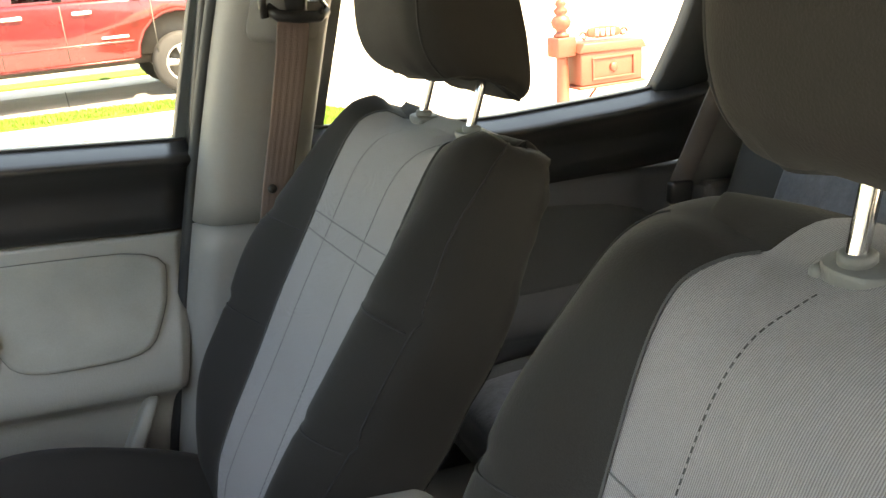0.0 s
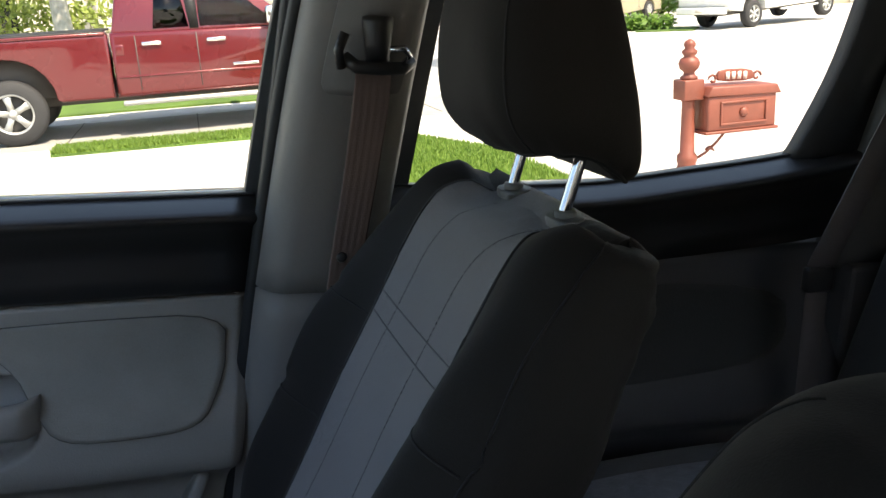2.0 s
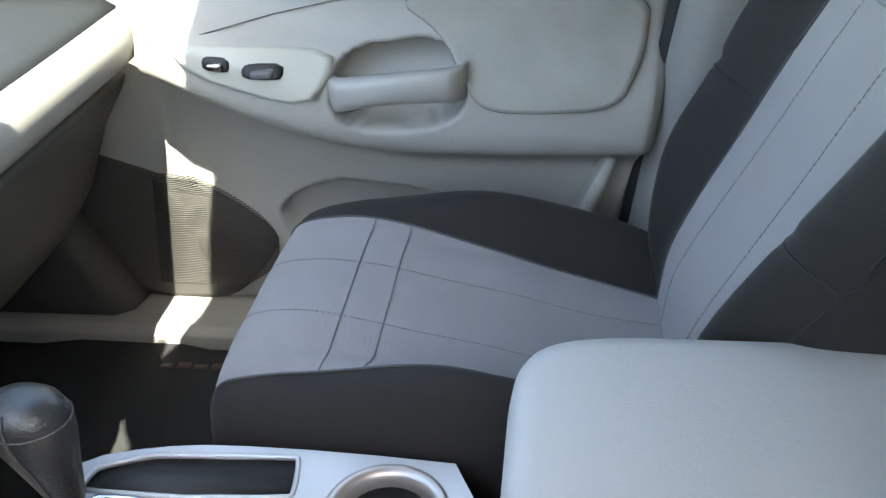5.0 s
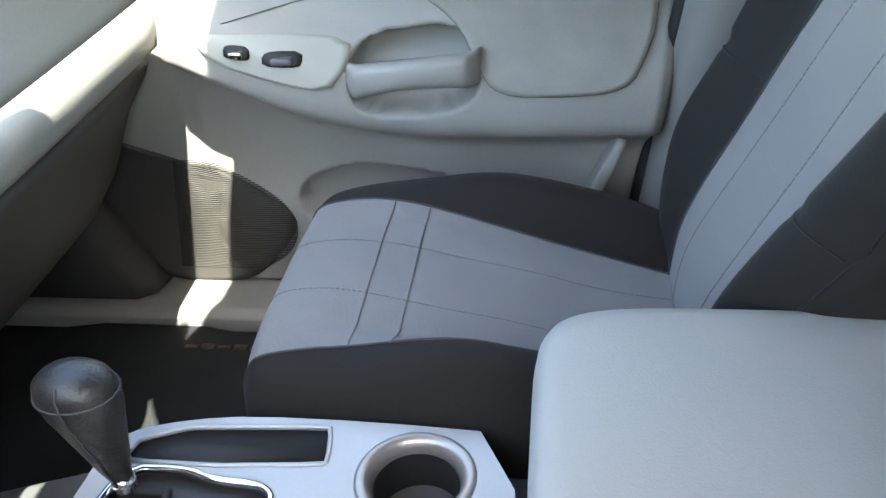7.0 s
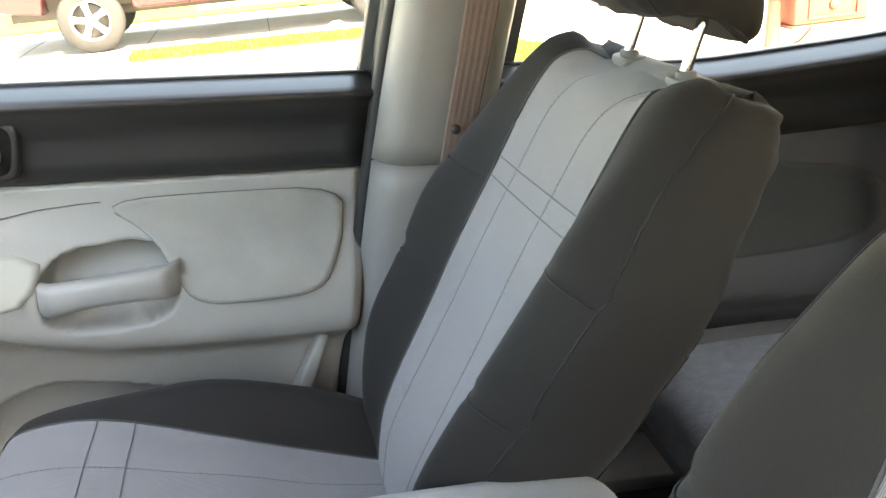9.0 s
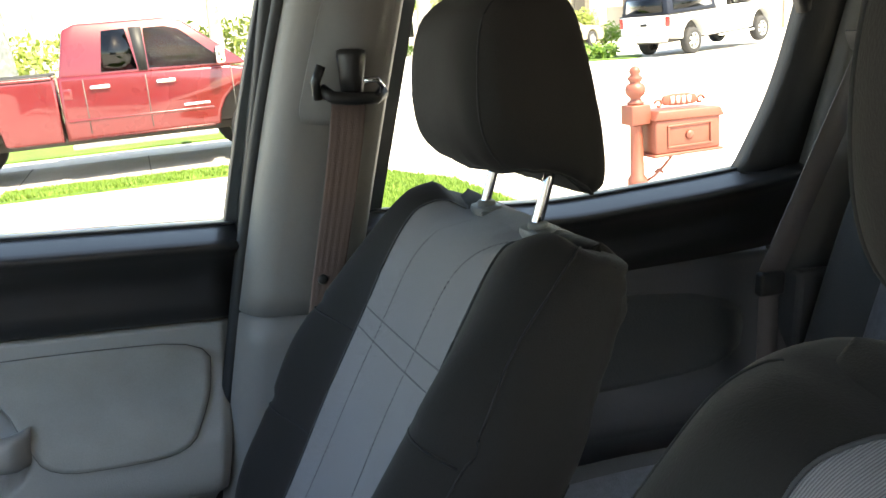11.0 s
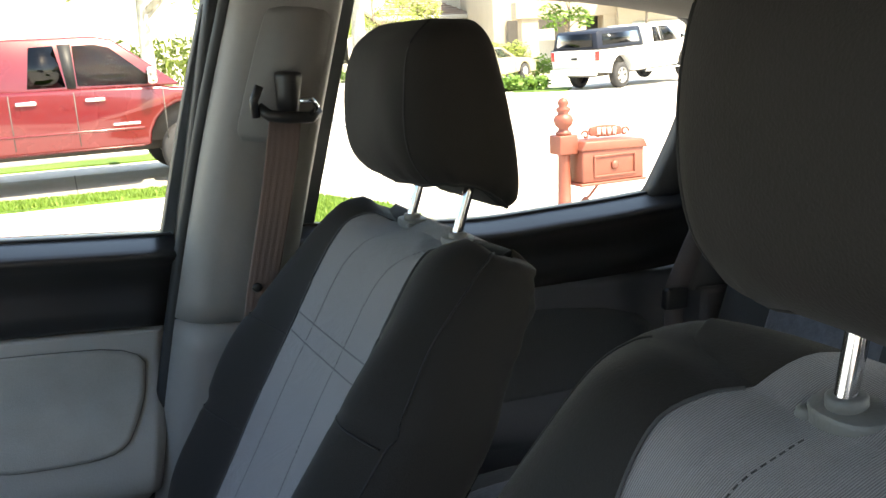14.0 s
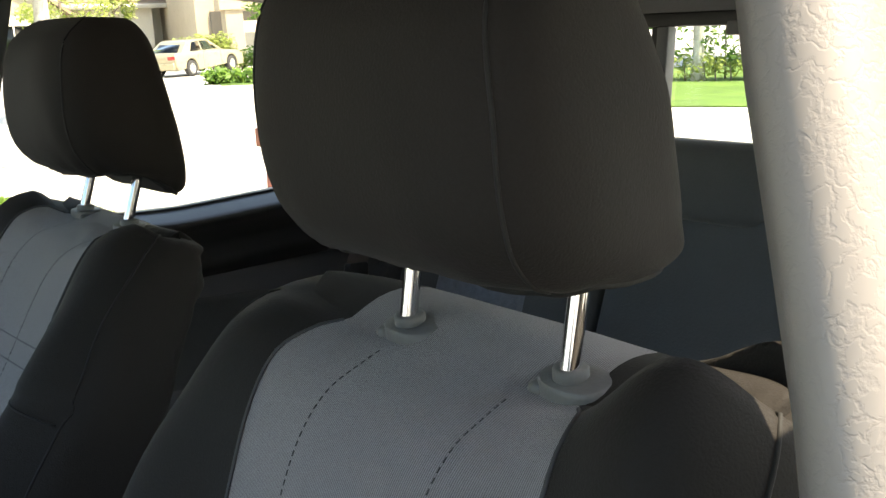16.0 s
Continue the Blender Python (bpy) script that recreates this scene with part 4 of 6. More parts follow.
def front_seat():
    seat = thing("car_seat", (0.25, SEAT_Y, 0.60), "front seat with grey and black fabric slip cover, upright and empty", "car seat", "front seats")
    S = steps(0, 1, 60)
    e = lambda s: math.acos(min(1, (curve_at(PANEL_W, s) / curve_at(BACK_W, s)) ** (1 / corner(s))))
    e_near = lambda s: math.acos(min(1, (curve_at(PANEL_N, s) / (curve_at(BACK_W, s) * curve_at(NEAR, s))) ** (1 / corner(s))))
    back = part("backrest_panel", sheet(back_point, None, S, e, lambda s: math.pi - e_near(s), 36), GREY_CLOTH, seat, "grey twill panel of the backrest")
    part("backrest_bolster", sheet(back_point, None, S, lambda s: -0.9, e, 34), BLACK_CLOTH, seat, "black bolster cover")
    part("backrest_bolster", sheet(back_point, None, S, lambda s: math.pi - e_near(s), lambda s: math.pi + 0.9, 34), BLACK_CLOTH, seat, "black bolster cover")
    part("back_cover", sheet(back_point, None, S, lambda s: math.pi + 0.9, lambda s: 2 * math.pi - 0.9, 24), BLACK_CLOTH, seat)
    # closing of the top
    for name, a0, a1, cloth in (("top_panel", e(1), math.pi - e_near(1), GREY_CLOTH), ("top_cover", 0.0, e(1), BLACK_CLOTH), ("top_cover", math.pi - e_near(1), math.pi, BLACK_CLOTH)):
        rows = []
        for a in steps(a0, a1, 24):
            p, q = back_point(1, a), back_point(1, -a)
            rows.append([p.lerp(q, f) + Vector((0, 0, 0.008 * math.sin(math.pi * f))) for f in steps(0, 1, 6)])
        part(name, grid(rows), cloth, seat)
    # stitched seams
    for y in (0.052, -0.062):
        part("seam", stitches([back_front(s, y, 0.0003) for s in steps(0.02, 0.985, 70)], 0.00045), SEAM, back)
    for s0 in (0.632, 0.670):
        part("seam", tube([back_front(s0 - 0.06 * y, y, 0.0004) for y in steps(-curve_at(PANEL_N, s0), curve_at(PANEL_W, s0), 20)], 0.0008, 5), SEAM_SOFT, back)
    for sg in (1, -1):
        edge = PANEL_W if sg > 0 else PANEL_N
        part("piping", tube([back_front(s, sg * curve_at(edge, s), 0.001) for s in steps(0.0, 0.99, 60)], 0.0013, 6), SEAM, back)
        for s0 in (0.61, 0.41):
            a0, a1 = (e(s0), 0.5) if sg > 0 else (math.pi - e_near(s0), math.pi - 0.5)
            part("seam", tube([back_point(s0 - 0.0014 * k, a0 + (a1 - a0) * k / 16) for k in range(17)], 0.0012, 5), SEAM_BLACK, back)
        part("seam", tube([back_point(s, 0.45 if sg > 0 else math.pi - 0.45) for s in steps(0.03, 0.97, 60)], 0.0014, 5), SEAM_BLACK, back)
        part("seam", tube([back_point(s, -0.5 if sg > 0 else math.pi + 0.5) for s in steps(0.05, 0.55, 40)], 0.0014, 5), SEAM_BLACK, back)
    # cushion
    e2 = edge_angle(CUSH_W, CUSH_PW)
    e2n = lambda s: math.acos(min(1, (curve_at(CUSH_PW, s) / (curve_at(CUSH_W, s) * CUSH_NEAR)) ** 2))
    cu = part("cushion_panel", sheet(cush_point, None, S, e2, lambda s: math.pi - e2n(s), 36), GREY_CLOTH, seat, "grey twill panel of the cushion")
    part("cushion_bolster", sheet(cush_point, None, S, lambda s: -0.9, e2, 34), BLACK_CLOTH, seat, "black bolster cover")
    part("cushion_bolster", sheet(cush_point, None, S, lambda s: math.pi - e2n(s), lambda s: math.pi + 0.9, 34), BLACK_CLOTH, seat, "black bolster cover")
    part("cushion_base", sheet(cush_point, None, S, lambda s: math.pi + 0.9, lambda s: 2 * math.pi - 0.9, 16), BLACK_CLOTH, seat)
    part("seam", tube([cush_point(0.0, a) for a in steps(0, 2 * math.pi, 40)], 0.003, 6), SEAM, cu)
    for y in (0.048, -0.050):
        part("seam", stitches([cush_top(s, y, 0.0003) for s in steps(0.08, 0.95, 70)], 0.00045), SEAM, cu)
    for s0 in (0.395, 0.460):
        part("seam", tube([cush_top(s0, y, 0.0008) for y in steps(-0.146, 0.146, 20)], 0.0008, 5), SEAM_SOFT, cu)
    for sg in (1, -1):
        part("piping", tube([cush_top(s, sg * curve_at(CUSH_PW, s), 0.001) for s in steps(0.06, 0.98, 50)], 0.0013, 6), SEAM, cu)
    # frame and rails under the cushion
    part("seat_frame", box(0.04, SEAT_Y - 0.20, 0.66, 0.52, SEAT_Y + 0.20, 0.775, 0.02), RUBBER, seat)
    for sg in (1, -1):
        part("rail", box(-0.02, SEAT_Y + sg * 0.19 - 0.02, 0.60, 0.55, SEAT_Y + sg * 0.19 + 0.02, 0.665, 0.006), GREY_PLASTIC, seat)
    part("recliner_cover", prism(smooth_poly([(0.36, 0.78), (0.36, 0.90), (0.44, 0.95), (0.56, 0.93), (0.58, 0.80)], 2), SEAT_Y - 0.232, SEAT_Y - 0.215, 0.004), DARK_PLASTIC, seat)
    # head restraint on two posts
    for y in (0.437, 0.300):
        part("post", tube([(0.712, y, 1.33), (0.729, y, 1.385), (0.741, y, 1.43), (0.750, y, 1.47)], 0.0060, 16), CHROME, seat, "chrome post")
        plan = smooth_poly([(0.715, y - 0.020), (0.715, y + 0.025), (0.748, y + 0.025), (0.748, y - 0.020)], 2)
        g = part("post_guide", loft([[(0.729 + k * (a - 0.729), y + k * (b - y), z + 0.06 * (a - 0.729)) for a, b in plan] for k, z in ((0.90, 1.364), (1.0, 1.3715), (1.0, 1.3785), (0.965, 1.3815), (0.93, 1.382), (0.30, 1.3825))]), DIM_PLASTIC, seat, "dark grey plastic post guide")
        part("collar", lathe([(0.0105, -0.004), (0.0105, 0.004), (0.009, 0.0055), (0.0062, 0.0056)], (0.7305, y, 1.383), n=18), DIM_PLASTIC, g)
        part("button", box(0.716, y - 0.0225, 1.367, 0.738, y - 0.012, 1.3785, 0.004), DIM_PLASTIC, g)
    rings = []
    H = 0.178
    NH = 72
    for i in range(41):
        f = 0.5 - 0.5 * math.cos(math.pi * i / 40)
        z = 1.439 + H * f
        endk = max(0.0, 1 - ((abs(2 * f - 1)) ** 9))
        shrink = (0.74 if f > 0.5 else 0.86) + (0.26 if f > 0.5 else 0.14) * endk ** 0.5
        w = (0.112 - 0.012 * ease(0.5, 1.0, f) - 0.004 * ease(0.3, 0.0, f)) * shrink
        xf = curve_at([(0, 0.668), (0.25, 0.648), (0.6, 0.645), (0.85, 0.656), (1, 0.680)], f)
        xb = curve_at([(0, 0.812), (0.25, 0.799), (0.6, 0.781), (0.85, 0.768), (1, 0.755)], f)
        cx, hx = 0.5 * (xf + xb), 0.5 * (xb - xf) * (0.62 + 0.38 * endk ** 0.5)
        ring = []
        for k in range(NH):
            a = 2 * math.pi * k / NH
            c, q = math.cos(a), math.sin(a)
            px, py = hx * signed_pow(c, 0.50), w * signed_pow(q, 0.46)
            belly = 0.006 * math.cos(0.5 * math.pi * py / w) * (1 if c < 0 else 0) * endk
            puff = 0.004 * math.cos(0.5 * math.pi * px / hx) * endk
            droop = -HEAD[0] * ease(0.0, 1.0, px / hx) * ease(0.35, 0.0, f) + HEAD[1] * ease(0.35, 0.0, f) * ease(1.0, 0.3, abs(py) / w) + 0.007 * ease(0.55, 1.0, abs(py) / w) * ease(0.4, 0.0, f) * ease(0.2, -0.6, px / hx)
            wr = 0.0022 * noise.noise(Vector((px * 28, py * 28, z * 16))) + 0.0035 * noise.noise(Vector((px * 60, py * 60, z * 30))) * ease(0.22, 0.02, f)
            ring.append((cx + px - belly + wr, 0.3715 + py + math.copysign(puff, py) * ease(0.3, 0.9, abs(py) / w) + wr, z + droop + 0.7 * wr))
        rings.append(ring)
    hr = part("headrest", loft(rings), BLACK_CLOTH, seat, "black fabric-covered headrest")
    for sg in (1, -1):
        k = NH // 4 + NH // 8 if sg > 0 else NH // 2 + NH // 8
        part("seam", tube([Vector(r[k]) for r in rings[2:-2]], 0.0013, 6), SEAM_BLACK, hr)
    part("seam", tube([Vector(rings[2][k % NH]) for k in range(NH + 1)], 0.0022, 6), SEAM_BLACK, hr)
    return seat


passenger_seat = front_seat()
NEAR[:] = [(0.0, 0.84), (0.3, 0.90), (0.55, 0.98), (0.75, 1.0), (1.0, 1.0)]
PANEL_N[:] = [(0.0, 0.090), (0.3, 0.100), (0.48, 0.108), (0.62, 0.114), (0.80, 0.122), (0.90, 0.126), (1.0, 0.112)]
SHOULDER[:] = [0.010, 0.165, 0.058, 0.172, 0.32, 0.15]
BACK_B[-3:] = [(0.88, 0.784, 1.345), (0.95, 0.796, 1.366), (1.0, 0.794, 1.377)]
HEAD[:] = [0.004, 0.010]
BACK_W[-4:] = [(0.88, 0.228), (0.94, 0.224), (0.975, 0.214), (1.0, 0.190)]
driver_seat = front_seat()
driver_seat.matrix_world = (VEH @ Matrix.Translation((-0.046, -0.684, 0.018)) @ Matrix.Translation((0.729, 0, 1.384)) @ pose(0, 0, 0, 0, -9, 0) @ Matrix.Translation((-0.729, 0, -1.384)) @ Matrix.Translation((0.25, SEAT_Y, 0.60)) @ Matrix.Scale(-1, 4, (0, 1, 0)))
driver_seat["label"] = "driver's front seat with grey and black fabric slip cover, partly sunlit"

# ---- seat belt on the passenger pillar ----
belt = thing("front_seat_belt", (0.58, 0.66, 0.62), "brown-grey front seat belt hanging from its height adjuster", "seat belt")
part("adjuster_plate", loft([[(a, curve_at(PILLAR_Y, b) - dy, b) for a, b in smooth_poly([(0.578, 1.625), (0.588, 1.642), (0.655, 1.642), (0.668, 1.632), (0.668, 1.610), (0.648, 1.478), (0.640, 1.465), (0.560, 1.465), (0.549, 1.475), (0.550, 1.495)], 1)] for dy in (-0.004, 0.0012, 0.002)]), PILLAR_PLASTIC, belt)
bm = tube([(0.572, 0.588, 1.512), (0.585, 0.580, 1.502), (0.610, 0.577, 1.500), (0.640, 0.580, 1.500), (0.652, 0.588, 1.508)], 0.008, 10)
part("guide_loop", bm, DARK_PLASTIC, belt)
part("cap", lathe([(0.014, 0.0), (0.016, 0.02), (0.019, 0.044), (0.018, 0.050), (0.012, 0.052)], (0.612, 0.590, 1.508), "z", 20), DARK_PLASTIC, belt)
part("hook", tube([(0.640, 0.575, 1.505), (0.645, 0.568, 1.515), (0.638, 0.565, 1.524), (0.622, 0.567, 1.522)], 0.004, 8), CHROME, belt)
part("hook", tube([(0.568, 0.585, 1.500), (0.564, 0.580, 1.52), (0.572, 0.580, 1.54)], 0.006, 8), DARK_PLASTIC, belt)
rings = []
for z, xa, xb, y in ((1.498, 0.585, 0.628, 0.585), (1.45, 0.582, 0.626, 0.594), (1.36, 0.572, 0.615, 0.608), (1.26, 0.558, 0.600, 0.622), (1.15, 0.545, 0.588, 0.632), (0.95, 0.52, 0.565, 0.642), (0.66, 0.49, 0.54, 0.655)):
    rings.append([(xa + (xb - xa) * k / 20, y - 0.0012 + 0.0007 * (k % 4 == 2) + 0.0012 * (k in (0, 20)), z) for k in range(21)] + [(xb, y + 0.002, z), (xa, y + 0.002, z)])
part("webbing", loft(rings), BELT, belt, "brown-grey webbing")
part("stop_button", lathe([(0.002, -0.005), (0.006, -0.004), (0.0075, 0.0)], (0.572, 0.6215, 1.262), "y", 14), DARK_PLASTIC, belt)

# ---- centre console ----
con = thing("centre_console", (0.2, 0.03, 0.60), "grey centre console with shift gate, tray and cup holder", "console")
CT = 0.900
bm = prism([(-0.42, 0.60), (-0.38, 0.76), (-0.125, CT - 0.055), (0.60, CT - 0.055), (0.66, 0.80), (0.66, 0.60)], -0.115, 0.150, 0.012)
part("body", bm, GREY_PLASTIC, con)
# top plate with its openings
TP0, TP1 = CT - 0.05, CT


def plate(outer, holes, z0, z1):
    """A flat plate with holes."""
    bm = bmesh.new()
    loops = []
    for loop in [outer] + holes:
        vs = [bm.verts.new((a, b, z1)) for a, b in loop]
        loops.append([bm.edges.new((vs[i], vs[(i + 1) % len(vs)])) for i in range(len(vs))])
    bmesh.ops.triangle_fill(bm, edges=[e for l in loops for e in l], use_beauty=True)
    got = bmesh.ops.extrude_face_region(bm, geom=bm.faces[:])
    bmesh.ops.translate(bm, verts=[v for v in got["geom"] if isinstance(v, bmesh.types.BMVert)], vec=(0, 0, z0 - z1))
    return bm


TRAY = smooth_poly([(-0.106, 0.093), (-0.106, 0.098), (-0.104, 0.116), (-0.100, 0.122), (-0.06, 0.138), (-0.05, 0.140), (0.078, 0.147), (0.084, 0.145), (0.090, 0.104), (0.086, 0.099), (0.0, 0.093), (-0.006, 0.092)], 1)
GATE = smooth_poly([(-0.108, -0.045), (-0.108, 0.084), (-0.04, 0.086), (-0.012, 0.074), (0.04, 0.072), (0.054, 0.05), (0.052, -0.045)], 2)
CUP = [(0.174 + 0.052 * math.cos(k * math.pi / 16), 0.090 + 0.052 * math.sin(k * math.pi / 16)) for k in range(32)]
OUTER = smooth_poly([(-0.13, -0.12), (-0.135, 0.10), (-0.118, 0.132), (-0.06, 0.150), (0.0, 0.158), (0.12, 0.157), (0.264, 0.148), (0.264, -0.12)], 1)
part("top_plate", plate(OUTER, [TRAY, GATE, CUP], TP0, TP1), CONSOLE_GREY, con, "silver-grey top plate", smooth=False)
part("tray_liner", loft([[(a, b, TP1 - 0.004) for a, b in TRAY], [(a, b, TP0 + 0.002) for a, b in TRAY], [(0.0 + 0.6 * a, 0.119 + 0.6 * (b - 0.119), TP0 + 0.001) for a, b in TRAY]]), RUBBER, con, "black tray liner")
part("tray_rim", tube([(a, b, TP1 + 0.0005) for a, b in TRAY + TRAY[:1]], 0.0025, 8), CONSOLE_GREY, con)
# cup holder
ring = lathe([(0.040, -0.075), (0.041, -0.01), (0.043, -0.003), (0.047, 0.0015), (0.053, 0.002), (0.056, -0.001), (0.056, -0.012)], (0.174, 0.090, CT + 0.001), n=40, caps=False)
part("cup_holder_rim", ring, SATIN, con, "brushed metal cup holder ring")
part("cup_holder_well", lathe([(0.0395, -0.072), (0.0395, -0.012)], (0.174, 0.090, CT), n=32, caps=False), RUBBER, con)
# shift gate
part("gate_plate", box(-0.112, -0.052, TP0, 0.054, 0.088, CT - 0.006, 0.003), DARK_PLASTIC, con)
part("gate_rim", tube([(a, b, CT + 0.0005) for a, b in GATE + GATE[:1]], 0.0045, 8), CHROME, con, "chrome gate surround")
part("gate_slot", tube([(-0.095, 0.06, CT - 0.004), (-0.05, 0.06, CT - 0.004), (-0.045, 0.03, CT - 0.004), (0.0, 0.03, CT - 0.004), (0.03, 0.02, CT - 0.004)], 0.006, 8), RUBBER, con)
# lid
LIDP = []
for k in range(160):
    a = 2 * math.pi * (k + 0.5) / 160
    LIDP.append((0.449 + 0.169 * signed_pow(math.cos(a), 0.34), 0.034 + 0.138 * signed_pow(math.sin(a), 0.34) * (1 + 0.05 * math.cos(a))))
rings = []
for grow, z in ((0.90, 0.955), (0.955, 0.957), (0.975, 0.968), (0.99, 0.985), (1.0, 1.002), (1.0, 1.016), (0.985, 1.029), (0.955, 1.038), (0.91, 1.0435), (0.82, 1.0465), (0.6, 1.049), (0.3, 1.051), (0.05, 1.0515)):
    rings.append([(0.449 + (a - 0.449) * (1 - (1 - grow) * 0.85), 0.034 + (b - 0.034) * grow, z) for a, b in LIDP])
part("arm_rest_lid", loft(rings), LID_VINYL, con, "light grey padded arm rest lid")
part("bin", prism(smooth_poly([(0.285, 0.86), (0.285, 0.975), (0.575, 0.975), (0.62, 0.86)], 1), -0.095, 0.150, 0.01), TAN_PLASTIC, con)
part("rear_cup_rim", lathe([(0.036, -0.03), (0.038, 0.0), (0.045, 0.003), (0.048, -0.004)], (0.665, 0.03, 0.845), n=28, caps=False), GREY_PLASTIC, con)
part("rear_step", prism([(0.58, 0.60), (0.58, 0.84), (0.72, 0.835), (0.735, 0.60)], -0.10, 0.145, 0.012), DARK_PLASTIC, con)

gs = thing("gear_lever", (-0.09, 0.06, CT), "black leather gear lever with stitched knob", "gear lever")
part("boot_ring", tube([(-0.090, 0.062, CT - 0.004), (-0.090, 0.063, CT + 0.016)], [0.013, 0.010], 14), CHROME, gs)
rings = []
for h, r in ((0.014, 0.010), (0.03, 0.0145), (0.055, 0.020), (0.08, 0.026), (0.100, 0.031), (0.118, 0.033), (0.130, 0.030), (0.138, 0.022), (0.141, 0.010)):
    cx = -0.090 - 0.09 * h
    rings.append([(cx + 1.12 * r * math.cos(a) , 0.062 + 0.9 * r * math.sin(a), CT + h) for a in [k * math.pi / 12 for k in range(24)]])
knob = part("knob", loft(rings), LEATHER, gs)
part("stitching", tube([Vector(r[18]) + Vector((0, -0.0006, 0)) for r in rings[:-1]], 0.0012, 5), SEAM, knob)
part("stitching", tube([Vector(rings[5][k % 24]) for k in range(25)], 0.0012, 5), SEAM, knob)

# ---- floor mat ----
mat = thing("floor_mat", (-0.25, 0.42, 0.60), "black carpet floor mat with woven badge", "floor mat")
part("mat", prism(smooth_poly([(-0.75, 0.16), (-0.75, 0.66), (-0.02, 0.65), (0.0, 0.18)], 2), 0.601, 0.612, 0.003, plane="xy"), CARPET, mat)
for k in range(6):
    x = -0.31 + 0.028 * k
    part("badge_bar", box(x, 0.592, 0.6115, x + 0.021, 0.602 + 0.004 * (k % 2), 0.6132), MAT_RED, mat, "faint woven dark red bar")

# ---- rear bench ----
bench = thing("rear_bench", (1.2, 0.0, 0.60), "dark grey cloth rear bench seat with mesh centre panels", "bench seat")
def pad(x0, x1, y0, y1, zt, zb, crown, nose=0.03, name="cushion", matl=REAR_CLOTH, parent=None, lean=0.0):
    rings = []
    n = 16
    for i in range(n + 1):
        f = i / n
        x = x0 + (x1 - x0) * f
        e0 = max(0.0, 1 - abs(2 * f - 1) ** 6) ** 0.5
        ring = []
        for k in range(40):
            a = 2 * math.pi * k / 40
            cy, hy = 0.5 * (y0 + y1), 0.5 * (y1 - y0) * (0.93 + 0.07 * e0)
            cz, hz = 0.5 * (zt + zb), 0.5 * (zt - zb) * (0.55 + 0.45 * e0)
            ring.append((x, cy + hy * signed_pow(math.cos(a), 0.35), cz + hz * signed_pow(math.sin(a), 0.45) + crown * math.cos(math.pi * (f - 0.5))))
        rings.append(ring)
    return part(name, loft(rings), matl, parent or bench)
for y0, y1 in ((-0.66, -0.20), (-0.19, 0.19), (0.20, 0.66)):
    pad(0.85, 1.42, y0, y1, 0.915, 0.76, 0.012)
for y0, y1 in ((-0.56, -0.24), (0.24, 0.60)):
    pad(0.846, 1.34, y0, y1, 0.920, 0.79, 0.013, name="cushion_panel", matl=MESH_CLOTH)
part("bench_base", box(0.96, -0.64, 0.60, 1.45, 0.64, 0.78, 0.02), DARK_PLASTIC, bench)
def rear_back(y0, y1, top, name="backrest", matl=REAR_CLOTH, front=0.0):
    rings = []
    for i in range(20):
        f = i / 19
        z = 0.88 + (top - 0.88) * f
        x = 1.375 + 0.26 * (z - 0.90) - front
        th = 0.11 * (0.5 + 0.5 * max(0, 1 - f ** 8) ** 0.5)
        cy, hy = 0.5 * (y0 + y1), 0.5 * (y1 - y0) * (0.9 + 0.1 * max(0.0, 1 - f ** 6) ** 0.5)
        rings.append([(x + 0.055 + 0.5 * th * signed_pow(math.cos(a), 0.5), cy + hy * signed_pow(math.sin(a), 0.35), z) for a in [k * math.pi / 18 for k in range(36)]])
    return part(name, loft(rings), matl, bench)
rear_back(-0.68, -0.17, 1.405)
rear_back(-0.165, 0.165, 1.385)
rear_back(0.17, 0.68, 1.405)
rear_back(-0.55, -0.30, 1.30, "backrest_panel", MESH_CLOTH, 0.012)
rear_back(0.30, 0.55, 1.30, "backrest_panel", MESH_CLOTH, 0.012)
for y0, y1, z0, z1 in ((-0.095, 0.145, 1.345, 1.470), (-0.56, -0.31, 1.39, 1.54), (0.33, 0.57, 1.37, 1.50)):
    rings = []
    for i in range(15):
        f = i / 14
        e0 = 0.6 + 0.4 * max(0.0, 1 - abs(2 * f - 1) ** 5) ** 0.5
        z = z0 + (z1 - z0) * f
        rings.append([(1.535 + 0.05 * e0 * signed_pow(math.cos(a), 0.6), 0.5 * (y0 + y1) + 0.5 * (y1 - y0) * (0.85 + 0.15 * e0) * signed_pow(math.sin(a), 0.45), z) for a in [k * math.pi / 16 for k in range(32)]])
    if y0 < -0.3:
        continue
    part("headrest", loft(rings), REAR_CLOTH, bench)

rb = thing("rear_seat_belt", (1.30, 0.62, 1.16), "grey rear seat belt running from its slot to the buckle", "seat belt")
def strap(a, b, w, n=8):
    rings = []
    for i in range(n + 1):
        f = i / n
        p = Vector(a).lerp(Vector(b), f)
        rings.append([p + Vector((-w, 0, w * 0.35)), p + Vector((w, 0, -w * 0.35)), p + Vector((w, 0.002, -w * 0.35)), p + Vector((-w, 0.002, w * 0.35))])
    return loft(rings)
part("webbing", strap((1.452, 0.615, 1.545), (1.300, 0.615, 1.200), 0.022), BELT_GREY, rb)
part("slot", prism(smooth_poly([(1.415, 1.59), (1.44, 1.545), (1.475, 1.54), (1.44, 1.565)], 1), 0.60, 0.635, 0.003), RUBBER, rb)
part("tongue", box(1.275, 0.605, 1.165, 1.325, 0.625, 1.205, 0.006), DARK_PLASTIC, rb)
part("webbing", strap((1.30, 0.615, 1.18), (1.30, 0.60, 0.93), 0.020), BELT_GREY, rb)
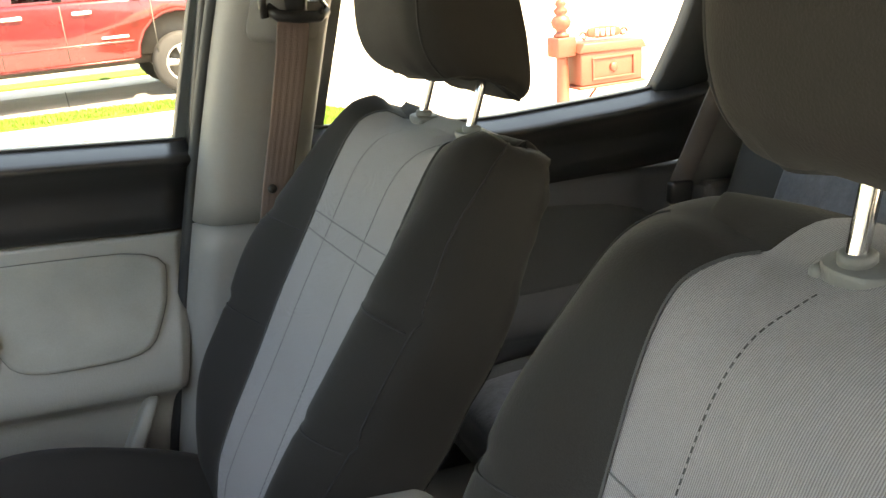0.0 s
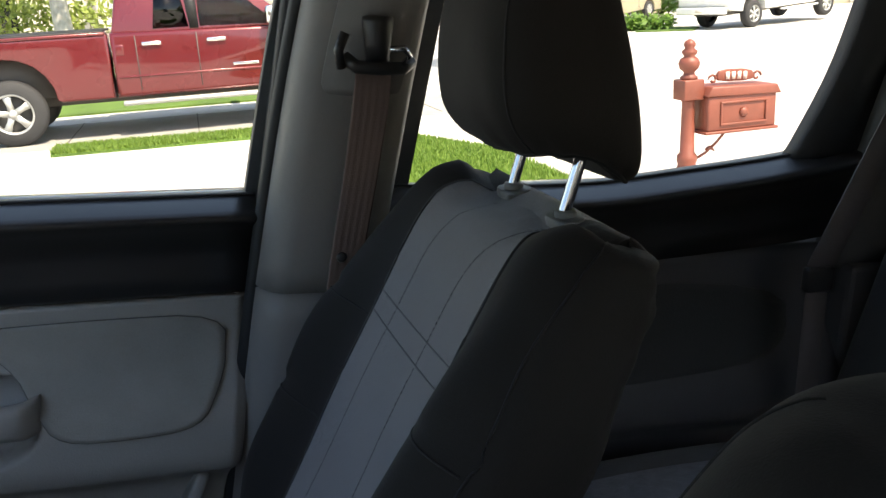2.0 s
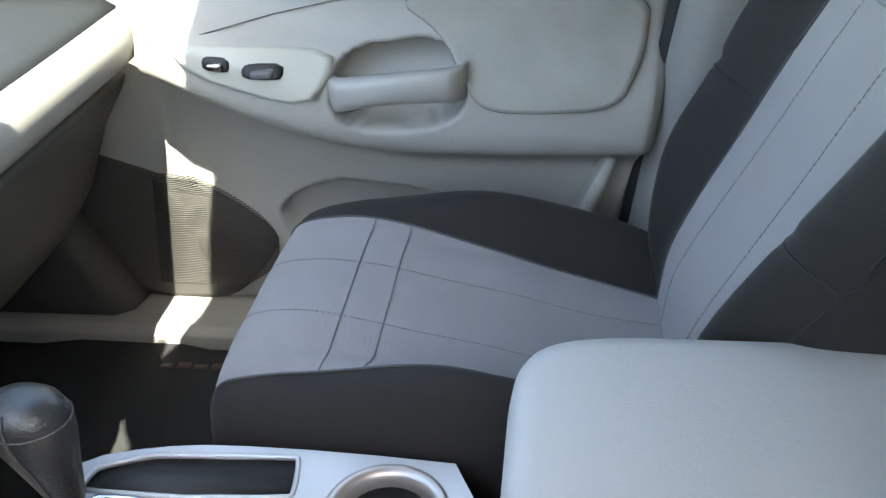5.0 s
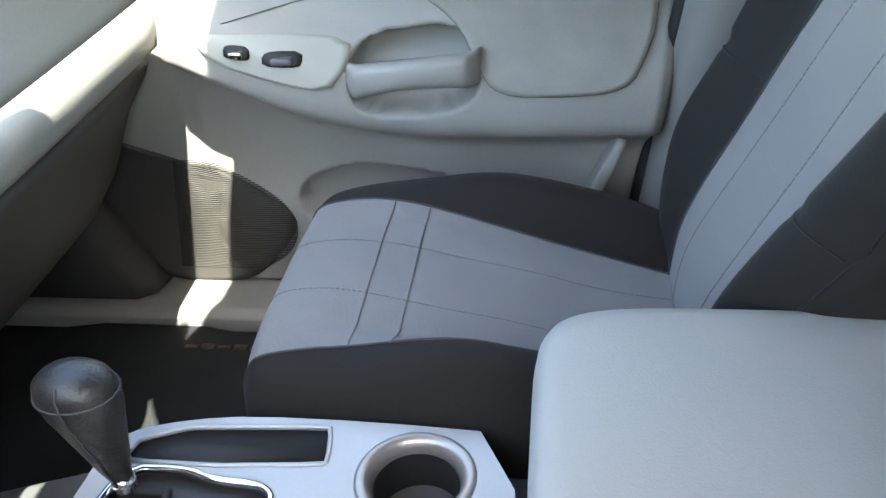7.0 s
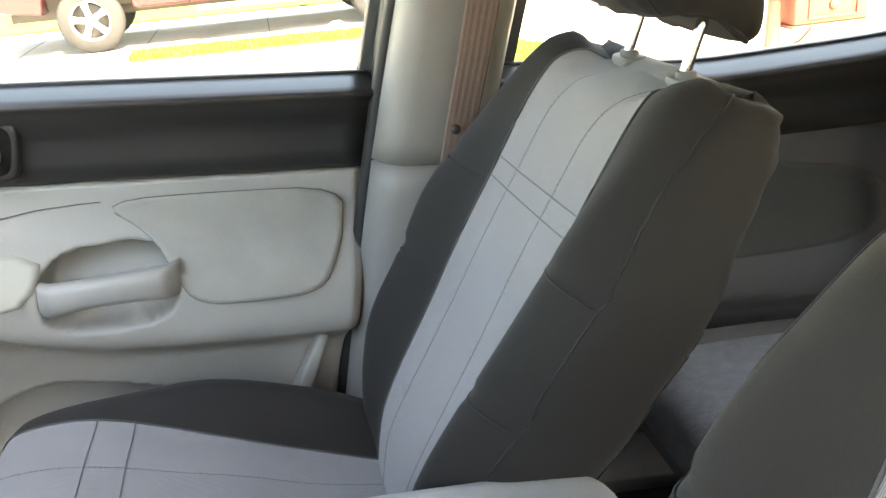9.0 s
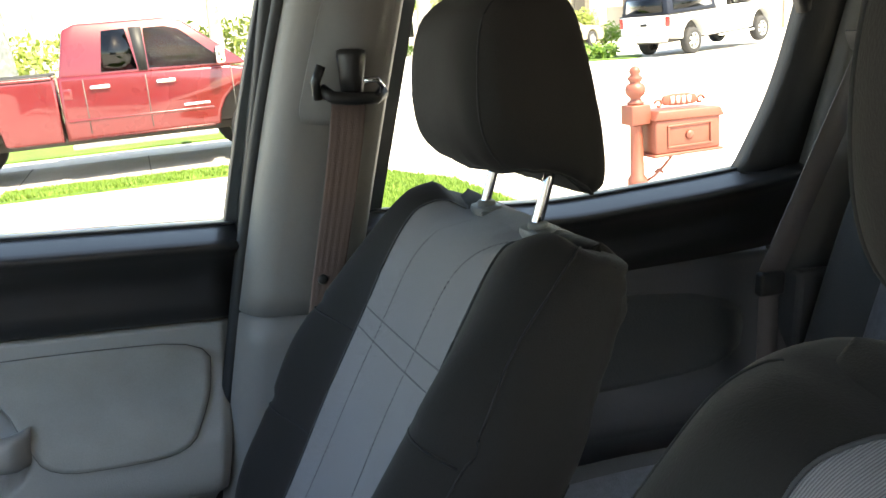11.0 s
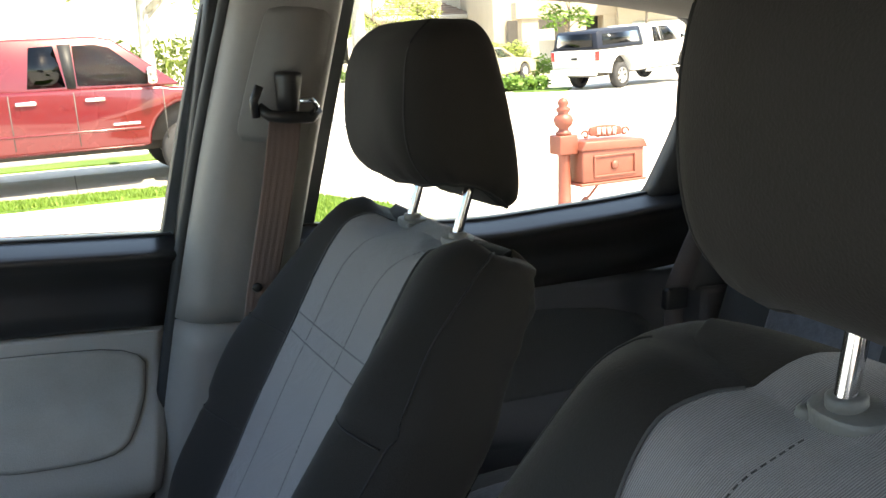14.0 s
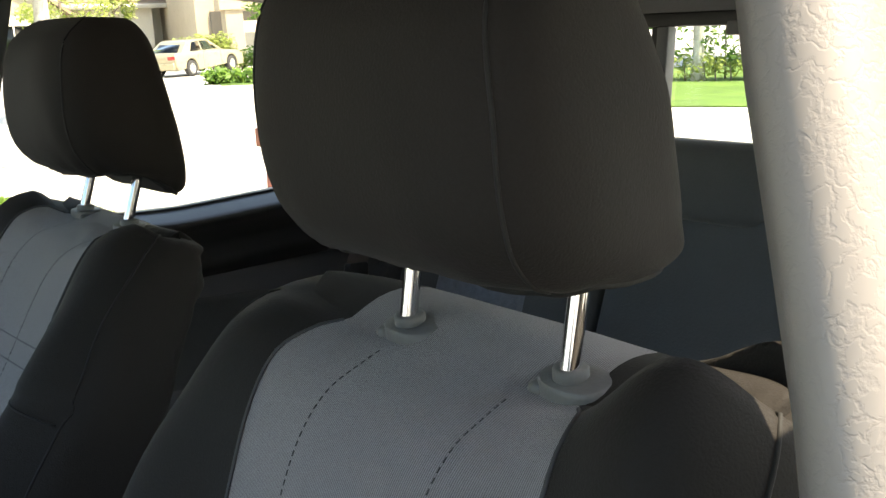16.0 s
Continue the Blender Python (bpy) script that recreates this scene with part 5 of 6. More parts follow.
gh = thing("grab_handle", (1.05, 0.60, 1.66), "grey-beige grab handle above the rear door", "grab handle")
part("grip", tube([(1.06, 0.585, 1.715), (1.075, 0.565, 1.703), (1.12, 0.556, 1.697), (1.20, 0.556, 1.696), (1.255, 0.565, 1.702), (1.27, 0.585, 1.712)], 0.011, 10), TAN_PLASTIC, gh)

# ---- outside: ground, lawns, kerb ----
def slab(name, poly, z0, z1, mat, label, category):
    return lone(name, prism(poly, z0, z1, plane="xy"), mat, label, category, kind="structure", world=True)


bm = bmesh.new()
bmesh.ops.create_grid(bm, x_segments=2, y_segments=2, size=900)
lone("ground", bm, CONCRETE, "sunlit pale concrete street and driveways", "ground", base=(0, 0, 0), kind="structure", world=True)
LAWNS = [
    ([(1.35, 6.1), (3.3, 5.9), (3.25, 7.6), (2.75, 8.8), (1.9, 8.95)], "small front lawn beside the driveway"),
    ([(-1.25, 10.15), (1.9, 10.0), (1.9, 10.5), (-1.25, 10.75)], "narrow grass strip beside the kerb"),
    ([(-16, 14.6), (3.0, 14.2), (3.0, 17.5), (-16, 19.5)], "lawn strip behind the red pickup"),
    ([(13.2, 9.9), (16.6, 2.2), (19.5, -3.5), (36, 4), (30, 16), (19, 14)], "green front lawn with a tree behind the truck"),
    ([(13.9, 24.6), (15.2, 23.4), (16.3, 24.8), (15.4, 27.4)], "patch of grass beside the white pickup"),
    ([(19.6, 18.6), (24.0, 17.0), (24.6, 18.2), (20.2, 19.8)], "strip of grass along the far kerb"),
    ([(2.0, 38), (13.0, 44), (13, 48), (0, 46)], "far front lawn"),
]
for poly, label in LAWNS:
    slab("lawn", poly, -0.05, 0.03, TURF, label, "lawn")
slab("gutter", [(-9, 11.0), (5, 10.6), (5, 12.9), (-9, 13.5)], -0.05, 0.006, SHADED_CONCRETE, "concrete gutter under the red pickup, coloured darker for its shade", "gutter")
for k in range(7):
    lone("joint", box(-6.0 + 1.6 * k, 10.9, 0.0, -5.985 + 1.6 * k, 13.2, 0.009), SHADE_GREY, "dark joint in the concrete", "joint", kind="structure", world=True)


def blades(name, poly, count, height, label, seed):
    """Grass blades over a polygon."""
    rnd = random.Random(seed)
    xs, ys = [p[0] for p in poly], [p[1] for p in poly]
    verts, faces = [], []
    def inside(x, y):
        hit = False
        for i in range(len(poly)):
            (x0, y0), (x1, y1) = poly[i], poly[i - 1]
            if (y0 > y) != (y1 > y) and x < (x1 - x0) * (y - y0) / (y1 - y0) + x0:
                hit = not hit
        return hit
    while len(faces) < count:
        x, y = rnd.uniform(min(xs), max(xs)), rnd.uniform(min(ys), max(ys))
        if not inside(x, y):
            continue
        a, h, w = rnd.uniform(0, 6.28), height * rnd.uniform(0.6, 1.4), 0.012
        n = len(verts)
        lean = (rnd.uniform(-0.5, 0.5) * h, rnd.uniform(-0.5, 0.5) * h)
        verts += [(x - w * math.cos(a), y - w * math.sin(a), 0.028), (x + w * math.cos(a), y + w * math.sin(a), 0.028), (x + lean[0], y + lean[1], 0.03 + h)]
        faces.append((n, n + 1, n + 2))
    mesh = bpy.data.meshes.new(name)
    mesh.from_pydata(verts, [], faces)
    mesh.materials.append(GRASS)
    ob = new(name, mesh)
    return tagged(ob, label, "grass", kind="stuff")


blades("grass", LAWNS[0][0], 22000, 0.05, "bright green grass blades of the small lawn", 1)
blades("grass", LAWNS[1][0], 12000, 0.05, "bright green grass blades along the kerb", 2)


# ---- plants ----
def leaf_cloud(blobs, count, size, seed, bm=None, squash=0.85):
    """Many small leaves over ragged clumps: blobs are (x, y, z, radius)."""
    rnd = random.Random(seed)
    verts, faces = [], []
    total = sum(b[3] ** 2 for b in blobs)
    for bx, by, bz, br in blobs:
        for _ in range(int(count * br * br / total)):
            d = Vector((rnd.gauss(0, 1), rnd.gauss(0, 1), rnd.gauss(0, 1))).normalized()
            p = Vector((bx, by, bz)) + d * br * (0.45 + 0.65 * rnd.random()) * (0.8 + 0.35 * noise.noise(d * 2.3 + Vector((bx, by, bz))))
            p.z = bz + (p.z - bz) * squash
            u = Vector((rnd.gauss(0, 1), rnd.gauss(0, 1), rnd.gauss(0, 1))).normalized()
            v = u.orthogonal().normalized()
            s = size * rnd.uniform(0.6, 1.4)
            n = len(verts)
            verts += [p - u * s, p + v * s * 0.45, p + u * s, p - v * s * 0.45]
            faces.append((n, n + 1, n + 2, n + 3))
    own = bmesh.new()
    mesh = bpy.data.meshes.new("tmp")
    mesh.from_pydata(verts, [], faces)
    own.from_mesh(mesh)
    bpy.data.meshes.remove(mesh)
    return own


def part_raw(name, bm, mat, parent, label=""):
    mesh = bpy.data.meshes.new(name)
    bm.to_mesh(mesh)
    bm.free()
    mesh.materials.append(mat)
    ob = new(name, mesh)
    ob.parent = parent
    BASE[ob.name] = Vector((0, 0, 0))
    if label:
        tagged(ob, label)
    return ob


def tree(x, y, height, trunk_r, crown_r, seed, label, bark=BARK, leaf=LEAF, count=2600, size=0.11, crown_low=0.55):
    rnd = random.Random(seed)
    t = thing("tree", None, label, "tree", "street trees", world_pose=pose(x, y, 0, 0, 0, 0))
    pts, rad = [], []
    lean = (rnd.uniform(-0.03, 0.03), rnd.uniform(-0.03, 0.03))
    for k in range(9):
        f = k / 8
        h = height * 0.8 * f
        pts.append((lean[0] * h + 0.05 * math.sin(3 * f + seed), lean[1] * h, h - 0.05))
        rad.append(trunk_r * (1.25 - 0.35 * min(1, f * 8) - 0.7 * f))
    bm = tube(pts, rad, 12)
    blobs = []
    for k in range(7):
        a = k * 2.4 + rnd.random()
        h0 = height * rnd.uniform(crown_low - 0.12, 0.72)
        reach = crown_r * rnd.uniform(0.55, 0.9)
        tip = Vector((math.cos(a) * reach, math.sin(a) * reach, h0 + crown_r * rnd.uniform(0.25, 0.7)))
        mid = Vector((math.cos(a) * reach * 0.4, math.sin(a) * reach * 0.4, h0 + 0.22 * crown_r))
        bm = tube([(lean[0] * h0, lean[1] * h0, h0), mid, tip], [trunk_r * 0.35, trunk_r * 0.25, trunk_r * 0.08], 7, bm)
        blobs.append((*tip, crown_r * rnd.uniform(0.35, 0.55)))
        blobs.append((*(mid + Vector((rnd.uniform(-0.3, 0.3), rnd.uniform(-0.3, 0.3), 0.3)) * crown_r), crown_r * rnd.uniform(0.3, 0.45)))
    blobs.append((0, 0, height * 0.85, crown_r * 0.5))
    part("trunk", bm, bark, t)
    part_raw("crown", leaf_cloud(blobs, count, size, seed), leaf, t)
    return t


def hedge(x0, y0, x1, y1, h, r, seed, label, leaf=LEAF, count=2600, size=0.08, name="hedge", category="hedge", base=0.0):
    rnd = random.Random(seed)
    L = math.hypot(x1 - x0, y1 - y0)
    t = thing(name, None, label, category, "hedges", world_pose=pose(x0, y0, base))
    ux, uy = (x1 - x0) / max(L, 0.01), (y1 - y0) / max(L, 0.01)
    blobs = []
    n = max(1, int(L / (r * 0.8)))
    for k in range(n + 1):
        for level in range(max(1, int(h / (1.3 * r)) + 1)):
            z = min(h - r * 0.8, r * 0.75 + level * 1.2 * r)
            s = L * k / max(n, 1)
            blobs.append((ux * s + rnd.uniform(-0.3, 0.3) * r, uy * s + rnd.uniform(-0.4, 0.4) * r, max(0.3 * r, z + rnd.uniform(-0.2, 0.2) * r), r * rnd.uniform(0.8, 1.15)))
    part_raw("foliage", leaf_cloud(blobs, count, size, seed), leaf, t)
    stems = None
    for k in range(n + 1):
        stems = tube([(ux * L * k / max(n, 1), uy * L * k / max(n, 1), -0.05), (ux * L * k / max(n, 1), uy * L * k / max(n, 1) + 0.05, h * 0.6)], [0.03, 0.01], 6, stems)
    part("stems", stems, BARK, t)
    return t


# ---- vehicles ----
def wheel(parent, x, y, r, w, side, spokes=6, disc=ALLOY):
    yy = y
    ty = part("wheel", lathe([(r * 0.62, -w / 2), (r * 0.90, -w / 2), (r * 0.985, -w * 0.36), (r, -w * 0.2), (r, w * 0.2), (r * 0.985, w * 0.36), (r * 0.90, w / 2), (r * 0.62, w / 2)], (x, yy, r), "y", 36, caps=False), TYRE, parent, "black tyre")
    o = side * (w / 2 - 0.012)
    rim = lathe([(r * 0.63, o - side * 0.10), (r * 0.64, o), (r * 0.58, o + side * 0.004), (r * 0.55, o - side * 0.02), (r * 0.55, o - side * 0.10)], (x, yy, r), "y", 36, caps=False)
    part("rim", rim, disc, ty)
    part("brake", lathe([(r * 0.05, o - side * 0.10), (r * 0.56, o - side * 0.10), (r * 0.56, o - side * 0.11)], (x, yy, r), "y", 24), SHADE_GREY, ty)
    bm = lathe([(r * 0.02, o - side * 0.0), (r * 0.13, o - side * 0.004), (r * 0.15, o - side * 0.05)], (x, yy, r), "y", 20)
    for k in range(spokes):
        a = 2 * math.pi * k / spokes + 0.5
        c, s_ = math.cos(a), math.sin(a)
        t_ = Vector((-s_, 0, c))
        d_ = Vector((c, 0, s_))
        ring = []
        for rr, ww in ((0.08, 0.10), (0.32, 0.085), (0.60, 0.13)):
            p = Vector((x, yy + o - side * 0.012, r)) + d_ * rr * r
            ring.append([p - t_ * ww * r, p + t_ * ww * r, p + t_ * ww * r - Vector((0, side * 0.03, 0)), p - t_ * ww * r - Vector((0, side * 0.03, 0))])
        bm = loft(ring, bm=bm)
    part("spokes", bm, disc, ty)
    return ty


def arch(cx, r, z0, n=10):
    """Points over a wheel from rear to front."""
    return [(cx - r * math.cos(math.pi * k / n), z0 + (r * math.sin(math.pi * k / n))) for k in range(n + 1)]


def body_shell(profile, half, bevel=0.05, tuck=0.0):
    """The lower body: a side profile drawn across, its top and bottom tucked in."""
    bm = prism(profile, -half, half, 0.0)
    zs = [p[1] for p in profile]
    mid = 0.5 * (min(zs) + max(zs))
    bmesh.ops.bevel(bm, geom=[e for e in bm.edges if abs(e.verts[0].co.y - e.verts[1].co.y) < 1e-5], offset=bevel, segments=3, affect="EDGES", profile=0.5)
    return bm


def cabin(profile, half_low, half_top, z0, z1):
    """The glass house, leaning in toward the roof."""
    bm = prism(profile, -1, 1, 0.0)
    for v in bm.verts:
        f = (v.co.z - z0) / (z1 - z0)
        v.co.y *= half_low + (half_top - half_low) * f
    bmesh.ops.bevel(bm, geom=[e for e in bm.edges], offset=0.03, segments=2, affect="EDGES", profile=0.5)
    return bm


def side_pane(profile, half_low, half_top, z0, z1, side, proud=0.006, thick=0.004):
    bm = prism(profile, 0, 1)
    for v in bm.verts:
        f = (v.co.z - z0) / (z1 - z0)
        v.co.y = side * (half_low + (half_top - half_low) * f + proud - thick * (1 - v.co.y))
    return bm


def pickup(m, paint, label, L=5.8, tail_x=-1.9, cap=False):
    """A pickup along +x; x = 0 over the rear axle."""
    t = thing("pickup_truck", None, label, "pickup truck", "parked vehicles", world_pose=m)
    wb, half = 3.70, 0.96
    r = 0.405
    low = 0.50
    prof = [(-1.20, 0.62), (-1.22, 1.28)] + [(1.22, 1.28)] + [(1.22, low)] + [(0.60, low)] + [(b, c) for b, c in arch(0, 0.54, 0.52)][::-1] + [(-0.60, low + 0.03)]
    bed = part("bed", body_shell(prof, half, 0.03), paint, t)
    part("bed_rail", box(-1.22, -half - 0.01, 1.275, 1.20, half + 0.01, 1.315, 0.012), paint if not cap else RUBBER, bed)
    if not cap:
        part("bed_cover", box(-1.18, -half + 0.06, 1.30, 1.18, half - 0.06, 1.335, 0.01), RUBBER, bed)
    prof = [(1.255, low), (1.255, 1.30), (3.36, 1.27), (3.50, 1.24), (4.40, 1.18), (4.58, 1.05), (4.62, 0.70), (4.60, low)] + [(4.30, low)] + [(b, c) for b, c in arch(wb, 0.54, 0.52)][::-1] + [(3.05, low)]
    cab = part("cab", body_shell(prof, half, 0.05), paint, t)
    z0, z1 = 1.27, 1.93
    hl, ht = half - 0.03, half - 0.20
    part("cab_roof", cabin([(1.27, z0), (1.40, 1.86), (1.55, 1.925), (2.60, 1.93), (2.85, 1.88), (3.62, z0)], hl, ht, z0, z1), paint, cab)
    for side in (-1, 1):
        part("rear_window", side_pane([(1.78, 1.32), (1.86, 1.82), (2.14, 1.83), (2.22, 1.32)], hl, ht, z0, z1, side), TINTED, cab)
        part("front_window", side_pane([(2.36, 1.32), (2.36, 1.82), (2.62, 1.83), (2.80, 1.78), (3.28, 1.36), (3.24, 1.30)], hl, ht, z0, z1, side), TINTED if cap else SEMI, cab)
        part("pillar_post", side_pane([(2.235, 1.30), (2.19, 1.84), (2.345, 1.84), (2.345, 1.30)], hl, ht, z0, z1, side, 0.008), RUBBER, cab)
        for x in (1.55, 2.30, 3.38):
            part("door_gap", box(x - 0.006, side * (half + 0.002) - 0.004, 0.58, x + 0.006, side * (half + 0.002) + 0.004, 1.25), SHADE_GREY, cab)
        part("crease", box(1.30, side * half - 0.012, 0.735, 3.10, side * half + 0.012, 0.765, 0.01), paint, cab)
        for x in (2.42, 1.62):
            part("door_handle", box(x, side * (half + 0.01) - 0.025, 1.12, x + 0.24, side * (half + 0.01) + 0.025, 1.17, 0.012), CHROME if not cap else paint, cab)
        part("mirror", box(3.18, side * (half + 0.14) - 0.10, 1.30, 3.30, side * (half + 0.14) + 0.10, 1.52, 0.03), CHROME, cab)
        part("running_board", box(1.30, side * (half + 0.02) - 0.07, 0.40, 3.10, side * (half + 0.02) + 0.07, 0.46, 0.02), ALLOY if not cap else paint, cab)
        part("bar_badge", box(2.72, side * (half + 0.004) - 0.006, 0.80, 3.05, side * (half + 0.004) + 0.006, 0.835, 0.003), CHROME, cab)
        part("tail_lamp", box(-1.235, side * (half - 0.06) - 0.07, 0.95, -1.15, side * (half - 0.06) + 0.07, 1.25, 0.01), LAMP_RED, bed)
        part("fuel_flap", box(1.30, side * half - 0.004, 1.02, 1.40, side * half + 0.006, 1.15, 0.004), paint, cab)
        wheel(t, 0.0, side * (half - 0.13), r, 0.27, side, 5 if not cap else 6)
        wheel(t, wb, side * (half - 0.13), r, 0.27, side, 5 if not cap else 6)
    part("chassis", box(-1.0, -0.5, 0.42, 4.3, 0.5, 0.62), SHADE_GREY, t)
    part("wheel_well", box(-0.5, -0.7, 0.55, 0.5, 0.7, 1.1), SHADE_GREY, t)
    part("wheel_well", box(wb - 0.5, -0.7, 0.55, wb + 0.5, 0.7, 1.1), SHADE_GREY, t)
    part("rear_bumper", box(-1.38, -half + 0.05, 0.50, -1.21, half - 0.05, 0.70, 0.03), CHROME if not cap else WHITE_PAINT, t)
    part("front_bumper", box(4.55, -half + 0.05, 0.50, 4.72, half - 0.05, 0.80, 0.03), CHROME, t)
    part("number_plate", box(-1.395, -0.15, 0.56, -1.382, 0.15, 0.66), PALE_LETTER, t)
    if cap:
        cp = part("canopy", cabin([(-1.18, 1.31), (-1.10, 1.80), (-1.0, 1.86), (1.16, 1.90), (1.22, 1.31)], half - 0.04, half - 0.16, 1.31, 1.90), CANOPY, t, "dark blue canopy over the bed")
        for side in (-1, 1):
            part("canopy_window", side_pane([(-0.90, 1.42), (-0.86, 1.74), (0.98, 1.76), (1.02, 1.42)], half - 0.04, half - 0.16, 1.31, 1.90, side), TINTED, cp)
        part("canopy_rear_window", prism([(-0.72, 1.38), (-0.66, 1.78), (0.66, 1.78), (0.72, 1.38)], -1.20, -1.13, plane="yz"), TINTED, cp)
        part("tailgate_badge", box(-1.245, -0.12, 0.98, -1.225, 0.12, 1.06), RUBBER, bed)
    return t


def sedan(m, paint, label):
    t = thing("sedan_car", None, label, "car", "parked vehicles", world_pose=m)
    wb, half, r = 2.72, 0.88, 0.32
    prof = [(-0.98, 0.45), (-1.02, 0.70), (-0.98, 0.92), (-0.40, 0.97), (2.10, 0.95), (3.20, 0.86), (3.55, 0.72), (3.62, 0.45), (3.55, 0.25)] + [(3.15, 0.24)] + [(b, c) for b, c in arch(wb, 0.38, 0.32)][::-1] + [(0.45, 0.22)] + [(b, c) for b, c in arch(0, 0.38, 0.32)][::-1] + [(-0.85, 0.28)]
    b = part("body", body_shell(prof, half, 0.06), paint, t)
    z0, z1 = 0.93, 1.43
    hl, ht = half - 0.05, half - 0.24
    part("roof", cabin([(-0.55, z0), (0.05, 1.36), (0.35, 1.42), (1.20, 1.43), (1.45, 1.39), (2.20, z0)], hl, ht, z0, z1), paint, b)
    for side in (-1, 1):
        part("rear_window", side_pane([(0.02, 0.98), (0.32, 1.33), (0.74, 1.35), (0.74, 0.98)], hl, ht, z0, z1, side), TINTED, b)
        part("front_window", side_pane([(0.82, 0.98), (0.82, 1.35), (1.28, 1.35), (1.86, 0.99)], hl, ht, z0, z1, side), SEMI, b)
        part("tail_lamp", box(-1.02, side * 0.66 - 0.18, 0.68, -0.93, side * 0.66 + 0.18, 0.84, 0.02), LAMP_RED, b)
        for x in (0.78, 1.95):
            part("door_gap", box(x - 0.006, side * (half + 0.001) - 0.004, 0.35, x + 0.006, side * (half + 0.001) + 0.004, 0.93), SHADE_GREY, b)
        for x in (0.55, 1.65):
            part("door_handle", box(x - 0.10, side * (half + 0.01) - 0.02, 0.80, x + 0.08, side * (half + 0.01) + 0.02, 0.835, 0.008), paint, b)
        wheel(t, 0, side * (half - 0.1), r, 0.2, side, 7)
        wheel(t, wb, side * (half - 0.1), r, 0.2, side, 7)
    part("rear_screen", prism([(-0.62, 0), (-0.5, 0.5), (0.5, 0.5), (0.62, 0)], 0, 0.01, plane="yz"), TINTED, b).matrix_local = Matrix.Translation((-0.545, 0, 0.955)) @ pose(0, 0, 0, 0, 52, 0) @ Matrix.Scale(1.0, 4)
    part("rear_bumper", box(-1.08, -0.8, 0.32, -0.95, 0.8, 0.58, 0.04), paint, b)
    return t


pickup(pose(-1.80, 12.22, 0, 0, 0, 2), RED_PAINT, "dark red pickup parked at the kerb with chrome trim")
pickup(pose(16.75, 23.9, 0.0, 0, -2.0, 18), WHITE_PAINT, "white pickup with dark canopy parked on a driveway", cap=True)
sedan(pose(16.4, 32.9, 0.0, 0, -1.5, 26), GOLD_PAINT, "pale gold sedan parked on a driveway")

# ---- mailbox ----
mb = thing("mailbox", None, "red-brown painted iron mailbox on a fluted post", "mailbox", world_pose=pose(3.61, 4.74, 0, 0, 0, 0))
part("post", lathe([(0.075, 0), (0.075, 0.30), (0.06, 0.34), (0.068, 0.36), (0.068, 0.40), (0.05, 0.42), (0.042, 0.76), (0.05, 0.78)], n=12), IRON_RED, mb)
part("collar", box(-0.075, -0.075, 0.78, 0.075, 0.075, 0.915, 0.008), IRON_RED, mb)
part("finial", lathe([(0.055, 0.915), (0.06, 0.93), (0.04, 0.945), (0.035, 0.96), (0.062, 0.985), (0.072, 1.02), (0.06, 1.05), (0.035, 1.065), (0.05, 1.085), (0.052, 1.10), (0.03, 1.118), (0.042, 1.14), (0.03, 1.165), (0.008, 1.178)], n=20), IRON_RED, mb)
mbb = part("box", box(0.08, -0.12, 0.565, 0.605, 0.12, 0.80, 0.012), IRON_RED, mb)
part("lid", prism([(0.06, 0.80), (0.10, 0.865), (0.60, 0.85), (0.635, 0.785)], -0.135, 0.135, 0.01), IRON_RED, mb)
for a, b, c, d in ((0.17, 0.60, 0.53, 0.615), (0.17, 0.745, 0.53, 0.76), (0.17, 0.615, 0.185, 0.745), (0.515, 0.615, 0.53, 0.745)):
    part("moulding", box(a, -0.132, b, c, -0.118, d, 0.004), IRON_RED, mbb)
part("rosette", lathe([(0.01, -0.018), (0.028, -0.012), (0.035, 0.0)], (0.35, -0.122, 0.68), "y", 14), IRON_RED, mbb)
part("foot", box(0.06, -0.13, 0.545, 0.625, 0.13, 0.565, 0.006), IRON_RED, mb)
sg = part("number_board", prism(smooth_poly([(0.19, 0.915), (0.22, 0.965), (0.46, 0.955), (0.49, 0.905), (0.46, 0.875), (0.22, 0.88)], 1), -0.03, -0.005, 0.004), IRON_RED, mb)
for k in range(4):
    part("number_bar", box(0.262 + 0.045 * k, -0.036, 0.895 - 0.002 * k, 0.288 + 0.045 * k, -0.030, 0.945 - 0.002 * k), PALE_LETTER, sg, "pale raised bar")
for x0, d in ((0.17, -1), (0.51, 1)):
    part("scroll", tube([(x0 + d * 0.035 * math.cos(a) * (1 - a / 9), -0.018, 0.90 + 0.035 * math.sin(a) * (1 - a / 9)) for a in [k * 0.45 for k in range(14)]], 0.009, 7), IRON_RED, sg)
part("bracket", tube([(0.05, 0, 0.36), (0.14, 0, 0.40), (0.22, 0, 0.46), (0.28, 0, 0.52), (0.29, 0, 0.55), (0.26, 0, 0.565), (0.235, 0, 0.55), (0.245, 0, 0.53)], 0.010, 8), IRON_RED, mb)
part("bracket_leaf", prism(smooth_poly([(0.13, 0.42), (0.175, 0.425), (0.22, 0.40), (0.185, 0.46)], 1), -0.008, 0.008), IRON_RED, mb)


